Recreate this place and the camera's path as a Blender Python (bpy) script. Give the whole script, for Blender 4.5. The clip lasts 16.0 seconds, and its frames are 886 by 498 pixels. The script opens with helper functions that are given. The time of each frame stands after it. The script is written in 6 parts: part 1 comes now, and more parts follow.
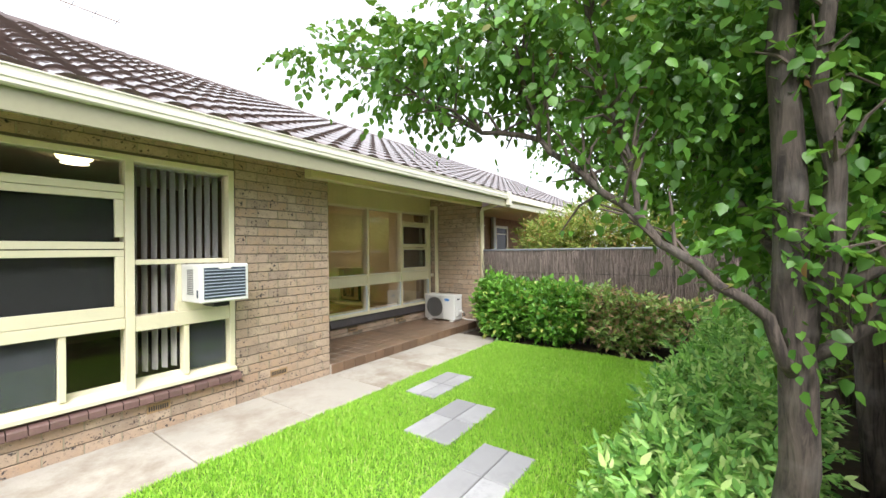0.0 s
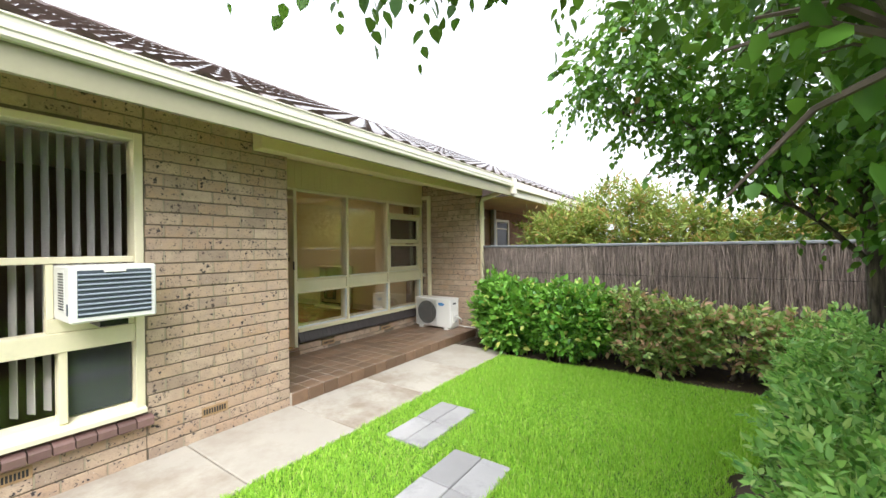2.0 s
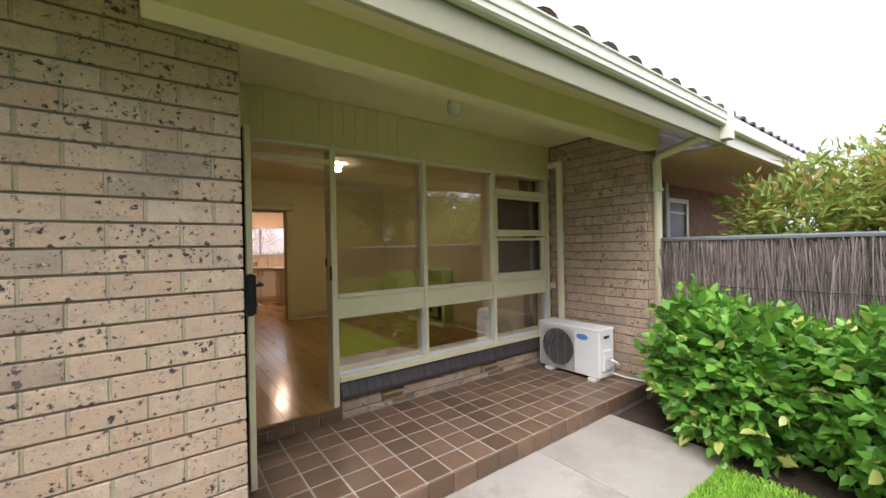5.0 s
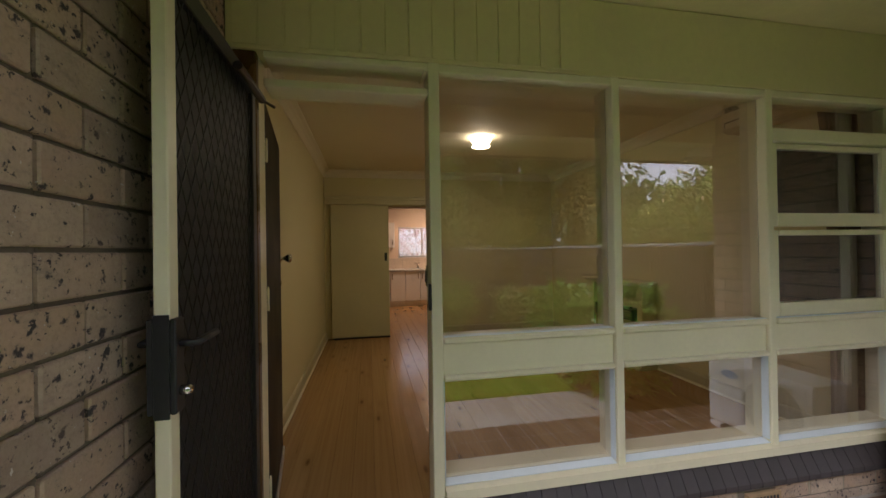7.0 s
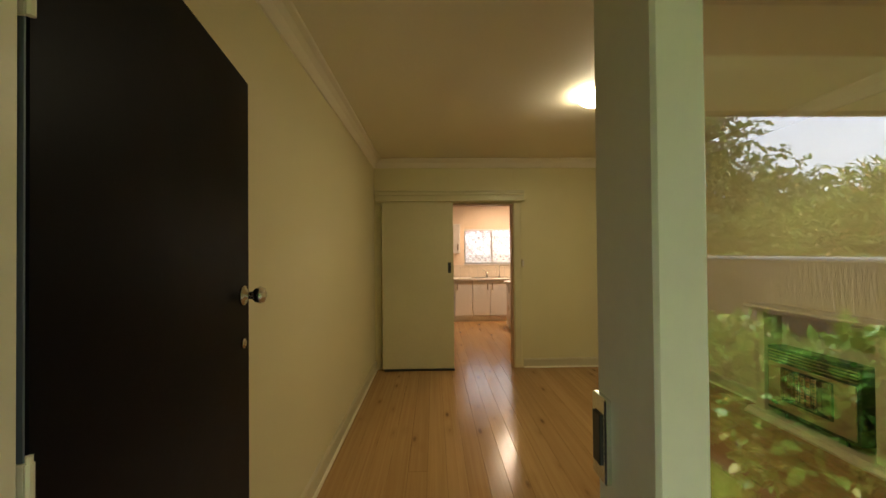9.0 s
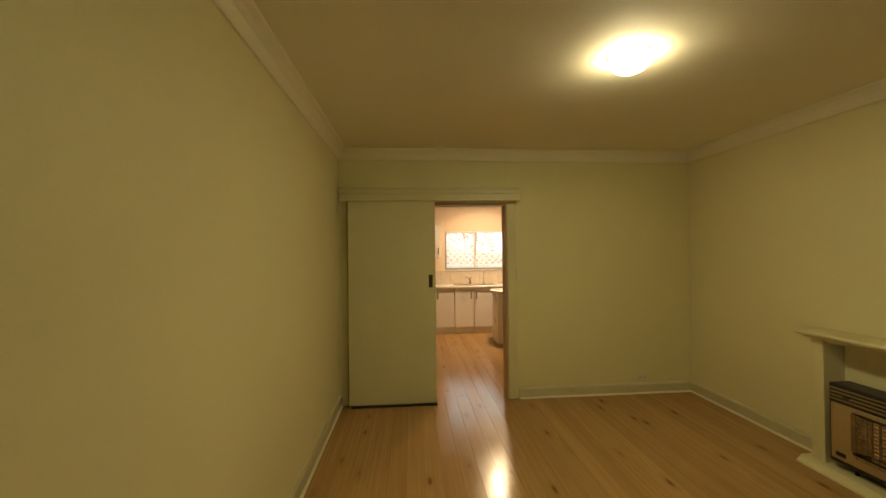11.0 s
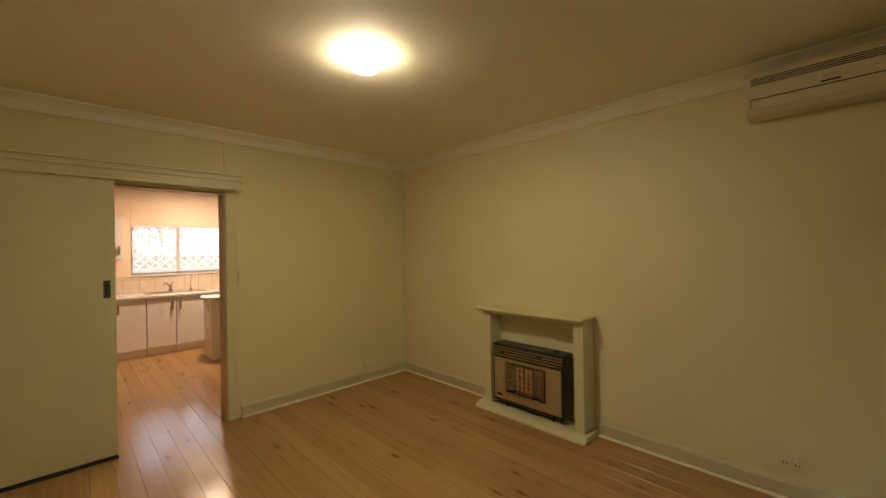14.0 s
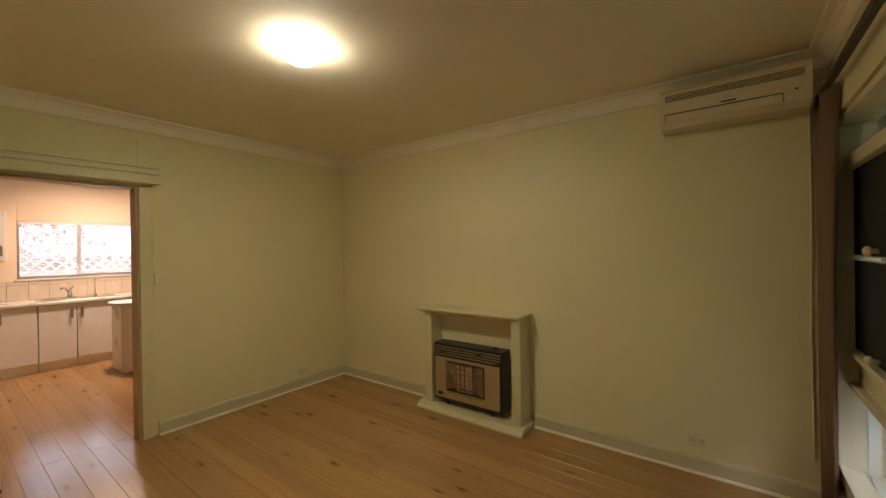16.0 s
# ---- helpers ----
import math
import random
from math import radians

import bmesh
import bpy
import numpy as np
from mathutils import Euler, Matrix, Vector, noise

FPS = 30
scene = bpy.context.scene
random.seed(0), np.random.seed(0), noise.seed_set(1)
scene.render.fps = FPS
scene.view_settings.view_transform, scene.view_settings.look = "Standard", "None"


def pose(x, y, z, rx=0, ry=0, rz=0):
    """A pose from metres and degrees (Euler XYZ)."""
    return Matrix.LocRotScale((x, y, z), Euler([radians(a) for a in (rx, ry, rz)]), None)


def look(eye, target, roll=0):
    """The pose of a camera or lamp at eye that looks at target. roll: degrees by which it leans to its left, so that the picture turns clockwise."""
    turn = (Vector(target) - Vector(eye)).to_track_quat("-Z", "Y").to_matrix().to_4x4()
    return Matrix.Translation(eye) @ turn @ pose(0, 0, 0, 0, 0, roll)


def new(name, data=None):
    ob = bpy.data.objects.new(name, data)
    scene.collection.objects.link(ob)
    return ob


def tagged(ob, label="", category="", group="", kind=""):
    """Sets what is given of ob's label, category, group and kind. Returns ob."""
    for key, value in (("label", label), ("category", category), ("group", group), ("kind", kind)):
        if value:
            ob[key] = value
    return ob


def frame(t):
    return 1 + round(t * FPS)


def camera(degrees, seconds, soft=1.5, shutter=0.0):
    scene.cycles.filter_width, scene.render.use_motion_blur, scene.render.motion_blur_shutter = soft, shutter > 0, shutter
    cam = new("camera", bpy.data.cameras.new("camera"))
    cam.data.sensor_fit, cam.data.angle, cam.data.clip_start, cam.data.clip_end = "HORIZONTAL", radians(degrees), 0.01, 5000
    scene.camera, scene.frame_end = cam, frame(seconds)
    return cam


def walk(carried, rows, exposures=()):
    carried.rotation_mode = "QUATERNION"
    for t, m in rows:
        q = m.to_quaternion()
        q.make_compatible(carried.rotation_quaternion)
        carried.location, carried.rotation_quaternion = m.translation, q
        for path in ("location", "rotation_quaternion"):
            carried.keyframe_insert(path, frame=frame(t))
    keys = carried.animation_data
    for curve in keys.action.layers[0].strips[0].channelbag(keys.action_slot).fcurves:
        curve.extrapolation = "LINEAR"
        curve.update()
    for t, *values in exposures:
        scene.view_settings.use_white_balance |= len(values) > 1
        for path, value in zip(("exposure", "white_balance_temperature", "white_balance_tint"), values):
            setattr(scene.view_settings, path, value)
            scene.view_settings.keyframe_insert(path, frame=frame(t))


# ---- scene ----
cam = camera(98.0, 16.0)
PATH = [
    (0, (0.205, 0.054, 1.588), (-0.962, 1.679, 1.599), -0.7),
    (0.5, (0.147, 0.139, 1.596), (-0.983, 1.79, 1.603), -0.8),
    (1, (-0.002, 0.414, 1.576), (-1.13, 2.065, 1.578), -0.8),
    (1.5, (-0.161, 0.655, 1.559), (-1.296, 2.301, 1.562), -0.8),
    (2, (-0.437, 0.976, 1.571), (-1.581, 2.617, 1.568), -0.7),
    (2.5, (-0.667, 1.297, 1.544), (-1.822, 2.93, 1.547), -0.8),
    (3, (-0.937, 1.622, 1.549), (-2.136, 3.223, 1.555), -1.0),
    (3.2, (-1.055, 1.74, 1.535), (-2.278, 3.322, 1.54), -1.0),
    (5.3, (-2.189, 3.139, 1.56), (-3.855, 4.246, 1.56), -1.0),
    (5.5, (-2.346, 3.249, 1.545), (-4.05, 4.296, 1.552), -0.9),
    (6, (-2.685, 3.499, 1.542), (-4.51, 4.316, 1.548), -0.9),
    (6.5, (-3.024, 3.689, 1.55), (-4.929, 4.3, 1.56), -0.8),
    (7, (-3.385, 3.844, 1.566), (-5.349, 4.223, 1.578), -0.9),
    (7.5, (-3.782, 3.906, 1.548), (-5.771, 4.109, 1.569), -0.5),
    (8, (-4.150, 3.931, 1.555), (-6.148, 4.032, 1.580), -0.4),
    (8.5, (-4.504, 3.931, 1.636), (-6.503, 3.997, 1.655), -0.5),
    (9, (-4.753, 3.914, 1.672), (-6.752, 3.962, 1.694), -0.5),
    (9.2, (-4.851, 3.908, 1.687), (-6.851, 3.946, 1.705), -0.4),
    (11.3, (-5.642, 3.912, 1.793), (-7.627, 4.15, 1.805), -0.8),
    (11.5, (-5.681, 3.907, 1.787), (-7.648, 4.27, 1.8), -0.9),
    (12, (-5.745, 3.882, 1.773), (-7.599, 4.633, 1.784), -0.9),
    (12.5, (-5.753, 3.872, 1.755), (-7.484, 4.872, 1.771), -0.9),
    (13, (-5.754, 3.879, 1.759), (-7.368, 5.06, 1.766), -0.9),
    (13.5, (-5.737, 3.887, 1.748), (-7.255, 5.189, 1.755), -1.0),
    (14, (-5.72, 3.902, 1.75), (-7.153, 5.298, 1.752), -0.9),
    (14.5, (-5.714, 3.9, 1.746), (-7.07, 5.37, 1.748), -1.0),
    (15, (-5.706, 3.903, 1.743), (-6.993, 5.435, 1.746), -0.9),
    (15.5, (-5.713, 3.907, 1.754), (-6.949, 5.479, 1.75), -0.9),
    (16, (-5.73, 3.903, 1.755), (-6.931, 5.503, 1.75), -0.9),
]
SKY, SUN = 0.135, 2.7
EXPOSURES = [(0.0, 1.05, 6100, 11), (3.2, 1.1, 6100, 10), (5.5, 0.85, 5850, 18), (7.0, 0.78, 5800, 18), (8.0, 1.1, 5800, 14), (9.0, 1.65, 5900, 8), (11.5, 1.7, 6650, -2), (12.5, 1.7, 6550, 1), (14.5, 1.82, 5750, 14), (16.0, 1.82, 5550, 15)]

walk(cam, [(t, look(eye, target, roll)) for t, eye, target, roll in PATH], EXPOSURES)

# ---- world, sun, lamps ----
world = bpy.data.worlds.new("overcast_sky")
scene.world = world
world.use_nodes = True
wn = world.node_tree
sky = wn.nodes.new("ShaderNodeTexSky")
sky.sky_type, sky.sun_disc = "NISHITA", False
sky.sun_elevation, sky.sun_rotation = radians(51.7), radians(142)
sky.dust_density, sky.air_density = 4.0, 1.0
veil = wn.nodes.new("ShaderNodeHueSaturation")
veil.inputs["Saturation"].default_value = 0.22
wn.links.new(sky.outputs[0], veil.inputs["Color"])
cloud = wn.nodes.new("ShaderNodeMix")
cloud.data_type = "RGBA"
cloud.inputs[0].default_value = 0.72
cloud.inputs[7].default_value = (8.5, 8.6, 8.8, 1)
wn.links.new(veil.outputs[0], cloud.inputs[6])
wn.links.new(cloud.outputs[2], wn.nodes["Background"].inputs["Color"])
wn.nodes["Background"].inputs["Strength"].default_value = SKY
sun = new("sun", bpy.data.lights.new("sun", "SUN"))
sun.data.energy, sun.data.angle, sun.data.color = SUN, radians(45), (1.0, 0.95, 0.88)
sun.matrix_world = look((3.6, -4.6, 7.4), (0, 0, 0))


def bulb(name, place, watts, size, colour):
    """A disc of light under a ceiling fitting, facing down."""
    data = bpy.data.lights.new(name, "AREA")
    data.shape, data.size = "DISK", size
    data.energy, data.color = watts, colour
    ob = new(name, data)
    ob.location = place
    return ob


WARM = (1.0, 0.82, 0.48)
bulb("living_bulb", (-7.55, 5.10, 2.735), 3.0, 0.2, WARM)
bulb("kitchen_bulb", (-12.25, 5.42, 2.735), 14.0, 0.2, (1.0, 0.68, 0.43))
bulb("bedroom_bulb", (-6.05, 1.23, 2.69), 0.5, 0.26, WARM)

# ---- mesh building ----
class Shape:
    """Collects vertices and faces of one mesh."""

    def __init__(self):
        self.v, self.f = [], []

    def add(self, verts, faces):
        n = len(self.v)
        self.v += [tuple(p) for p in verts]
        self.f += [tuple(i + n for i in f) for f in faces]
        return self

    def box(self, x0, x1, y0, y1, z0, z1, b=0.003):
        """A box with chamfered edges."""
        b = min(b, abs(x1 - x0) * 0.3, abs(y1 - y0) * 0.3, abs(z1 - z0) * 0.3)
        lo, hi = (x0, y0, z0), (x1, y1, z1)
        verts, index = [], {}
        for cx in (0, 1):
            for cy in (0, 1):
                for cz in (0, 1):
                    for a in range(3):
                        p = []
                        for k, c in enumerate((cx, cy, cz)):
                            e = (lo, hi)[c][k]
                            p.append(e if k == a else e + (b if c == 0 else -b))
                        index[cx, cy, cz, a] = len(verts)
                        verts.append(p)
        faces = []
        for a in range(3):
            u, w = [k for k in range(3) if k != a]
            for s in (0, 1):
                ring = []
                for cu, cw in ((0, 0), (1, 0), (1, 1), (0, 1)):
                    c = [0, 0, 0]
                    c[a], c[u], c[w] = s, cu, cw
                    ring.append(index[(*c, a)])
                flip = (s == 1) ^ (a == 1)
                faces.append(ring if flip else ring[::-1])
        for a in range(3):
            u, w = [k for k in range(3) if k != a]
            for cu in (0, 1):
                for cw in (0, 1):
                    c0, c1 = [0, 0, 0], [0, 0, 0]
                    c0[u] = c1[u] = cu
                    c0[w] = c1[w] = cw
                    c1[a] = 1
                    ring = [index[(*c0, u)], index[(*c1, u)], index[(*c1, w)], index[(*c0, w)]]
                    flip = (cu ^ cw) ^ (a == 1)
                    faces.append(ring if flip else ring[::-1])
        for cx in (0, 1):
            for cy in (0, 1):
                for cz in (0, 1):
                    ring = [index[cx, cy, cz, a] for a in range(3)]
                    faces.append(ring if (cx + cy + cz) % 2 else ring[::-1])
        return self.add(verts, faces)

    def prism(self, outline, axis, a0, a1):
        """An outline in the two other axes, drawn out along an axis."""
        n = len(outline)

        def at(p, d):
            return (d, p[0], p[1]) if axis == "x" else (p[0], d, p[1]) if axis == "y" else (p[0], p[1], d)
        verts = [at(p, a0) for p in outline] + [at(p, a1) for p in outline]
        faces = [tuple(range(n))[::-1], tuple(range(n, 2 * n))] + [(i, (i + 1) % n, n + (i + 1) % n, n + i) for i in range(n)]
        return self.add(verts, faces)

    def tube(self, path, radii, sides=8, caps=True):
        """A round rod along a path of points."""
        path = [Vector(p) for p in path]
        if not isinstance(radii, (list, tuple)):
            radii = [radii] * len(path)
        n0 = len(self.v)
        side = None
        for i, p in enumerate(path):
            d = (path[min(i + 1, len(path) - 1)] - path[max(i - 1, 0)]).normalized()
            if side is None:
                side = d.orthogonal().normalized()
            else:
                side = (side - d * side.dot(d))
                side = side.normalized() if side.length > 1e-6 else d.orthogonal().normalized()
            up = d.cross(side)
            for k in range(sides):
                a = 2 * math.pi * k / sides
                self.v.append(tuple(p + (side * math.cos(a) + up * math.sin(a)) * radii[i]))
        for i in range(len(path) - 1):
            for k in range(sides):
                a, b = n0 + i * sides + k, n0 + i * sides + (k + 1) % sides
                self.f.append((a, b, b + sides, a + sides))
        if caps:
            self.f.append(tuple(n0 + k for k in range(sides))[::-1])
            last = n0 + (len(path) - 1) * sides
            self.f.append(tuple(last + k for k in range(sides)))
        return self

    def lathe(self, centre, profile, sides=24, axis="z"):
        """A turned shape: profile of (radius, height) round an axis through centre."""
        n0 = len(self.v)
        cx, cy, cz = centre
        for r, hgt in profile:
            for k in range(sides):
                a = 2 * math.pi * k / sides
                u, w = r * math.cos(a), r * math.sin(a)
                self.v.append((cx + u, cy + w, cz + hgt) if axis == "z" else (cx + hgt, cy + u, cz + w) if axis == "x" else (cx + w, cy + hgt, cz + u))
        for i in range(len(profile) - 1):
            for k in range(sides):
                a, b = n0 + i * sides + k, n0 + i * sides + (k + 1) % sides
                self.f.append((a, b, b + sides, a + sides))
        self.f.append(tuple(n0 + k for k in range(sides))[::-1])
        last = n0 + (len(profile) - 1) * sides
        self.f.append(tuple(last + k for k in range(sides)))
        return self

    def mesh(self, name, smooth=False):
        data = bpy.data.meshes.new(name)
        data.from_pydata(self.v, [], self.f)
        if smooth:
            data.polygons.foreach_set("use_smooth", [True] * len(data.polygons))
        data.update()
        return data


def deep(ob):
    p = Vector((0, 0, 0))
    while ob is not None:
        p = p + ob.location
        ob = ob.parent
    return p


def thing(name, base, label, category, group="", kind=""):
    """An Empty at a thing's base, which carries its parts."""
    ob = new(name)
    ob.empty_display_size = 0.1
    ob.location = base
    return tagged(ob, label, category, group, kind)


def part(name, shape, material, parent=None, label="", smooth=False):
    """One mesh, given in world coordinates, under a thing or a part."""
    data = shape.mesh(name, smooth) if isinstance(shape, Shape) else shape
    data.materials.append(material)
    ob = new(name, data)
    if parent is not None:
        ob.location = -deep(parent)
        ob.parent = parent
    return tagged(ob, label)


def setting(name, shape, material, label, category, smooth=False):
    ob = part(name, shape, material, None, label, smooth)
    return tagged(ob, label, category, kind="structure")


def pieces(name, data, material, places, parent):
    """Objects of their own that share one mesh, at places of (x, y, z) or (x, y, z, turn)."""
    if not data.materials:
        data.materials.append(material)
    off = deep(parent)
    for p in places:
        ob = new(name, data)
        ob.location = Vector(p[:3]) - off
        if len(p) > 3:
            ob.rotation_euler = p[3]
        ob.parent = parent


# ---- materials ----
def nodes_of(name):
    m = bpy.data.materials.new(name)
    m.use_nodes = True
    return m, m.node_tree, m.node_tree.nodes["Principled BSDF"]


def nd(tree, kind, **values):
    n = tree.nodes.new(kind)
    for key, value in values.items():
        n.inputs[key.replace("_", " ")].default_value = value
    return n


def coords(tree, stretch=(1, 1, 1), random_shift=True, turn=(0, 0, 0)):
    co = tree.nodes.new("ShaderNodeTexCoord")
    mp = tree.nodes.new("ShaderNodeMapping")
    mp.inputs["Scale"].default_value = stretch
    mp.inputs["Rotation"].default_value = turn
    tree.links.new(co.outputs["Object"], mp.inputs["Vector"])
    if random_shift:
        info = tree.nodes.new("ShaderNodeObjectInfo")
        mul = nd(tree, "ShaderNodeMath")
        mul.operation = "MULTIPLY"
        mul.inputs[1].default_value = 37.0
        tree.links.new(info.outputs["Random"], mul.inputs[0])
        tree.links.new(mul.outputs[0], mp.inputs["Location"])
    return mp.outputs["Vector"]


def noise_of(tree, vec, scale, detail=4.0, rough=0.55, distortion=0.0):
    n = nd(tree, "ShaderNodeTexNoise", Scale=scale, Detail=detail, Roughness=rough, Distortion=distortion)
    tree.links.new(vec, n.inputs["Vector"])
    return n.outputs[0]


def ramp(tree, value, lo, hi, a=0.0, b=1.0):
    n = tree.nodes.new("ShaderNodeMapRange")
    n.inputs["From Min"].default_value, n.inputs["From Max"].default_value = lo, hi
    n.inputs["To Min"].default_value, n.inputs["To Max"].default_value = a, b
    tree.links.new(value, n.inputs["Value"])
    return n.outputs[0]


def mix(tree, fac, a, b):
    n = tree.nodes.new("ShaderNodeMix")
    n.data_type = "RGBA"
    for socket, value in ((n.inputs[0], fac), (n.inputs[6], a), (n.inputs[7], b)):
        if isinstance(value, (int, float)):
            socket.default_value = value
        elif isinstance(value, tuple):
            socket.default_value = (*value[:3], 1)
        else:
            tree.links.new(value, socket)
    return n.outputs[2]


def rnd_of(tree, island=False):
    if island:
        return tree.nodes.new("ShaderNodeNewGeometry").outputs["Random Per Island"]
    return tree.nodes.new("ShaderNodeObjectInfo").outputs["Random"]


def bump(tree, bsdf, height, strength=0.3, distance=0.01):
    n = nd(tree, "ShaderNodeBump", Strength=strength, Distance=distance)
    tree.links.new(height, n.inputs["Height"])
    tree.links.new(n.outputs[0], bsdf.inputs["Normal"])


def scaled(c, k):
    return tuple(min(1.0, x * k) for x in c)


def plain(name, c, rough=0.5, var=0.10, scale=3.0, fine=60.0, grain=0.08, metal=0.0, spread=0.0, island=False, stain=None, stain_lo=0.55, coat=0.0):
    """A surface with broad patches, fine grain and relief."""
    m, t, b = nodes_of(name)
    vec = coords(t)
    big, small = noise_of(t, vec, scale), noise_of(t, vec, fine)
    col = mix(t, ramp(t, big, 0.3, 0.7), scaled(c, 1 - var), scaled(c, 1 + var))
    col = mix(t, ramp(t, small, 0.35, 0.75, 0, 0.35), col, scaled(c, 1 - 2.2 * var))
    if stain:
        col = mix(t, ramp(t, noise_of(t, vec, scale * 0.6, 6, 0.7), stain_lo, stain_lo + 0.2, 0, 0.8), col, stain)
    if spread:
        col = mix(t, ramp(t, rnd_of(t, island), 0, 1, 0, 0.9), scaled(c, 1 - spread), col)
    t.links.new(col, b.inputs["Base Color"])
    t.links.new(ramp(t, big, 0.2, 0.8, max(0.02, rough - 0.08), min(1, rough + 0.08)), b.inputs["Roughness"])
    b.inputs["Metallic"].default_value = metal
    b.inputs["Coat Weight"].default_value = coat
    if grain:
        bump(t, b, small, grain, 0.004)
    return m


def brick_material():
    m, t, b = nodes_of("pitted_brick")
    vec = coords(t)
    rnd = rnd_of(t)
    tone = mix(t, rnd, (0.47, 0.315, 0.20), (0.57, 0.45, 0.33))
    tone = mix(t, ramp(t, noise_of(t, vec, 9, 3), 0.35, 0.7), tone, (0.43, 0.32, 0.235))
    tone = mix(t, ramp(t, noise_of(t, vec, 130, 3), 0.45, 0.8, 0, 0.5), tone, (0.30, 0.21, 0.15))
    warp = t.nodes.new("ShaderNodeMix")
    warp.data_type = "VECTOR"
    warp.inputs[0].default_value = 0.045
    wob = nd(t, "ShaderNodeTexNoise", Scale=55.0, Detail=4.0, Roughness=0.65)
    t.links.new(vec, wob.inputs["Vector"])
    t.links.new(vec, warp.inputs[4])
    t.links.new(wob.outputs["Color"], warp.inputs[5])
    patch = ramp(t, noise_of(t, vec, 10, 3, 0.6), 0.34, 0.66, 0.35, 1.0)
    pits = []
    for scale, least, most in ((38.0, 0.40, 0.62), (80.0, 0.46, 0.60)):
        cells = nd(t, "ShaderNodeTexVoronoi", Scale=scale, Randomness=1.0)
        t.links.new(warp.outputs[1], cells.inputs["Vector"])
        reach = nd(t, "ShaderNodeMath")
        reach.operation = "MULTIPLY"
        t.links.new(ramp(t, cells.outputs["Color"], least, 0.85, 0.0, most), reach.inputs[0])
        t.links.new(patch, reach.inputs[1])
        near = nd(t, "ShaderNodeMath")
        near.operation = "SUBTRACT"
        t.links.new(reach.outputs[0], near.inputs[0])
        t.links.new(cells.outputs["Distance"], near.inputs[1])
        tone = mix(t, ramp(t, near.outputs[0], -0.10, 0.06, 0.0, 0.45), tone, (0.20, 0.165, 0.145))
        pits.append(ramp(t, near.outputs[0], 0.02, 0.16, 0.0, 0.92))
    pit = t.nodes.new("ShaderNodeMath")
    pit.operation = "MAXIMUM"
    t.links.new(pits[0], pit.inputs[0])
    t.links.new(pits[1], pit.inputs[1])
    pit = pit.outputs[0]
    tone = mix(t, pit, tone, (0.030, 0.027, 0.032))
    smear = ramp(t, noise_of(t, coords(t, (1, 1, 2.2)), 11, 5, 0.7), 0.58, 0.72, 0.0, 0.5)
    tone = mix(t, smear, tone, (0.17, 0.15, 0.145))
    tone = mix(t, ramp(t, rnd, 0.86, 0.90, 0.0, 0.38), tone, (0.17, 0.115, 0.085))
    fleck = ramp(t, noise_of(t, vec, 70, 2), 0.72, 0.76)
    tone = mix(t, fleck, tone, (0.62, 0.57, 0.50))
    t.links.new(tone, b.inputs["Base Color"])
    b.inputs["Roughness"].default_value = 0.85
    hgt = nd(t, "ShaderNodeMath")
    hgt.operation = "SUBTRACT"
    t.links.new(noise_of(t, vec, 110, 4), hgt.inputs[0])
    t.links.new(pit, hgt.inputs[1])
    bump(t, b, hgt.outputs[0], 0.55, 0.006)
    return m


def board_material(name, light, dark, gloss=0.22, grain_axis=0):
    m, t, b = nodes_of(name)
    st = [42.0, 42.0, 42.0]
    st[grain_axis] = 0.55
    vec = coords(t, tuple(st))
    middle = mix(t, 0.5, light, dark)
    ring = noise_of(t, vec, 1.0, 4, 0.55, 0.15)
    col = mix(t, ramp(t, ring, 0.34, 0.70, 0, 0.8), light, middle)
    fine = [s * 4.5 for s in st]
    fine[grain_axis] = 2.4
    col = mix(t, ramp(t, noise_of(t, coords(t, tuple(fine)), 1.0, 3), 0.50, 0.74, 0, 0.32), col, dark)
    col = mix(t, ramp(t, rnd_of(t), 0, 1, 0, 0.5), col, mix(t, 0.7, scaled(light, 0.9), dark))
    vec2 = coords(t, (2.2, 7.0, 7.0))
    knot = nd(t, "ShaderNodeTexVoronoi", Scale=1.0, Randomness=1.0)
    t.links.new(vec2, knot.inputs["Vector"])
    col = mix(t, ramp(t, knot.outputs["Distance"], 0.05, 0.13, 0.9, 0.0), col, scaled(dark, 0.35))
    col = mix(t, ramp(t, knot.outputs["Distance"], 0.10, 0.30, 0.35, 0.0), col, dark)
    t.links.new(col, b.inputs["Base Color"])
    t.links.new(ramp(t, noise_of(t, coords(t), 3.0, 4), 0.3, 0.7, gloss - 0.05, gloss + 0.10), b.inputs["Roughness"])
    bump(t, b, noise_of(t, coords(t, tuple(s * 0.35 for s in st)), 1.2, 3), 0.12, 0.004)
    return m


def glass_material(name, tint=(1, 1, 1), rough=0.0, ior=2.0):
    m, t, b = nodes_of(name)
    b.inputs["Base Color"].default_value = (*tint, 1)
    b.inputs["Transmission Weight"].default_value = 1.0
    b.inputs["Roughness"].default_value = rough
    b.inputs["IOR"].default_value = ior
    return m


def glow_material(name, c, strength):
    m, t, b = nodes_of(name)
    b.inputs["Base Color"].default_value = (0.8, 0.8, 0.78, 1)
    b.inputs["Emission Color"].default_value = (*c, 1)
    b.inputs["Emission Strength"].default_value = strength
    b.inputs["Roughness"].default_value = 0.3
    return m


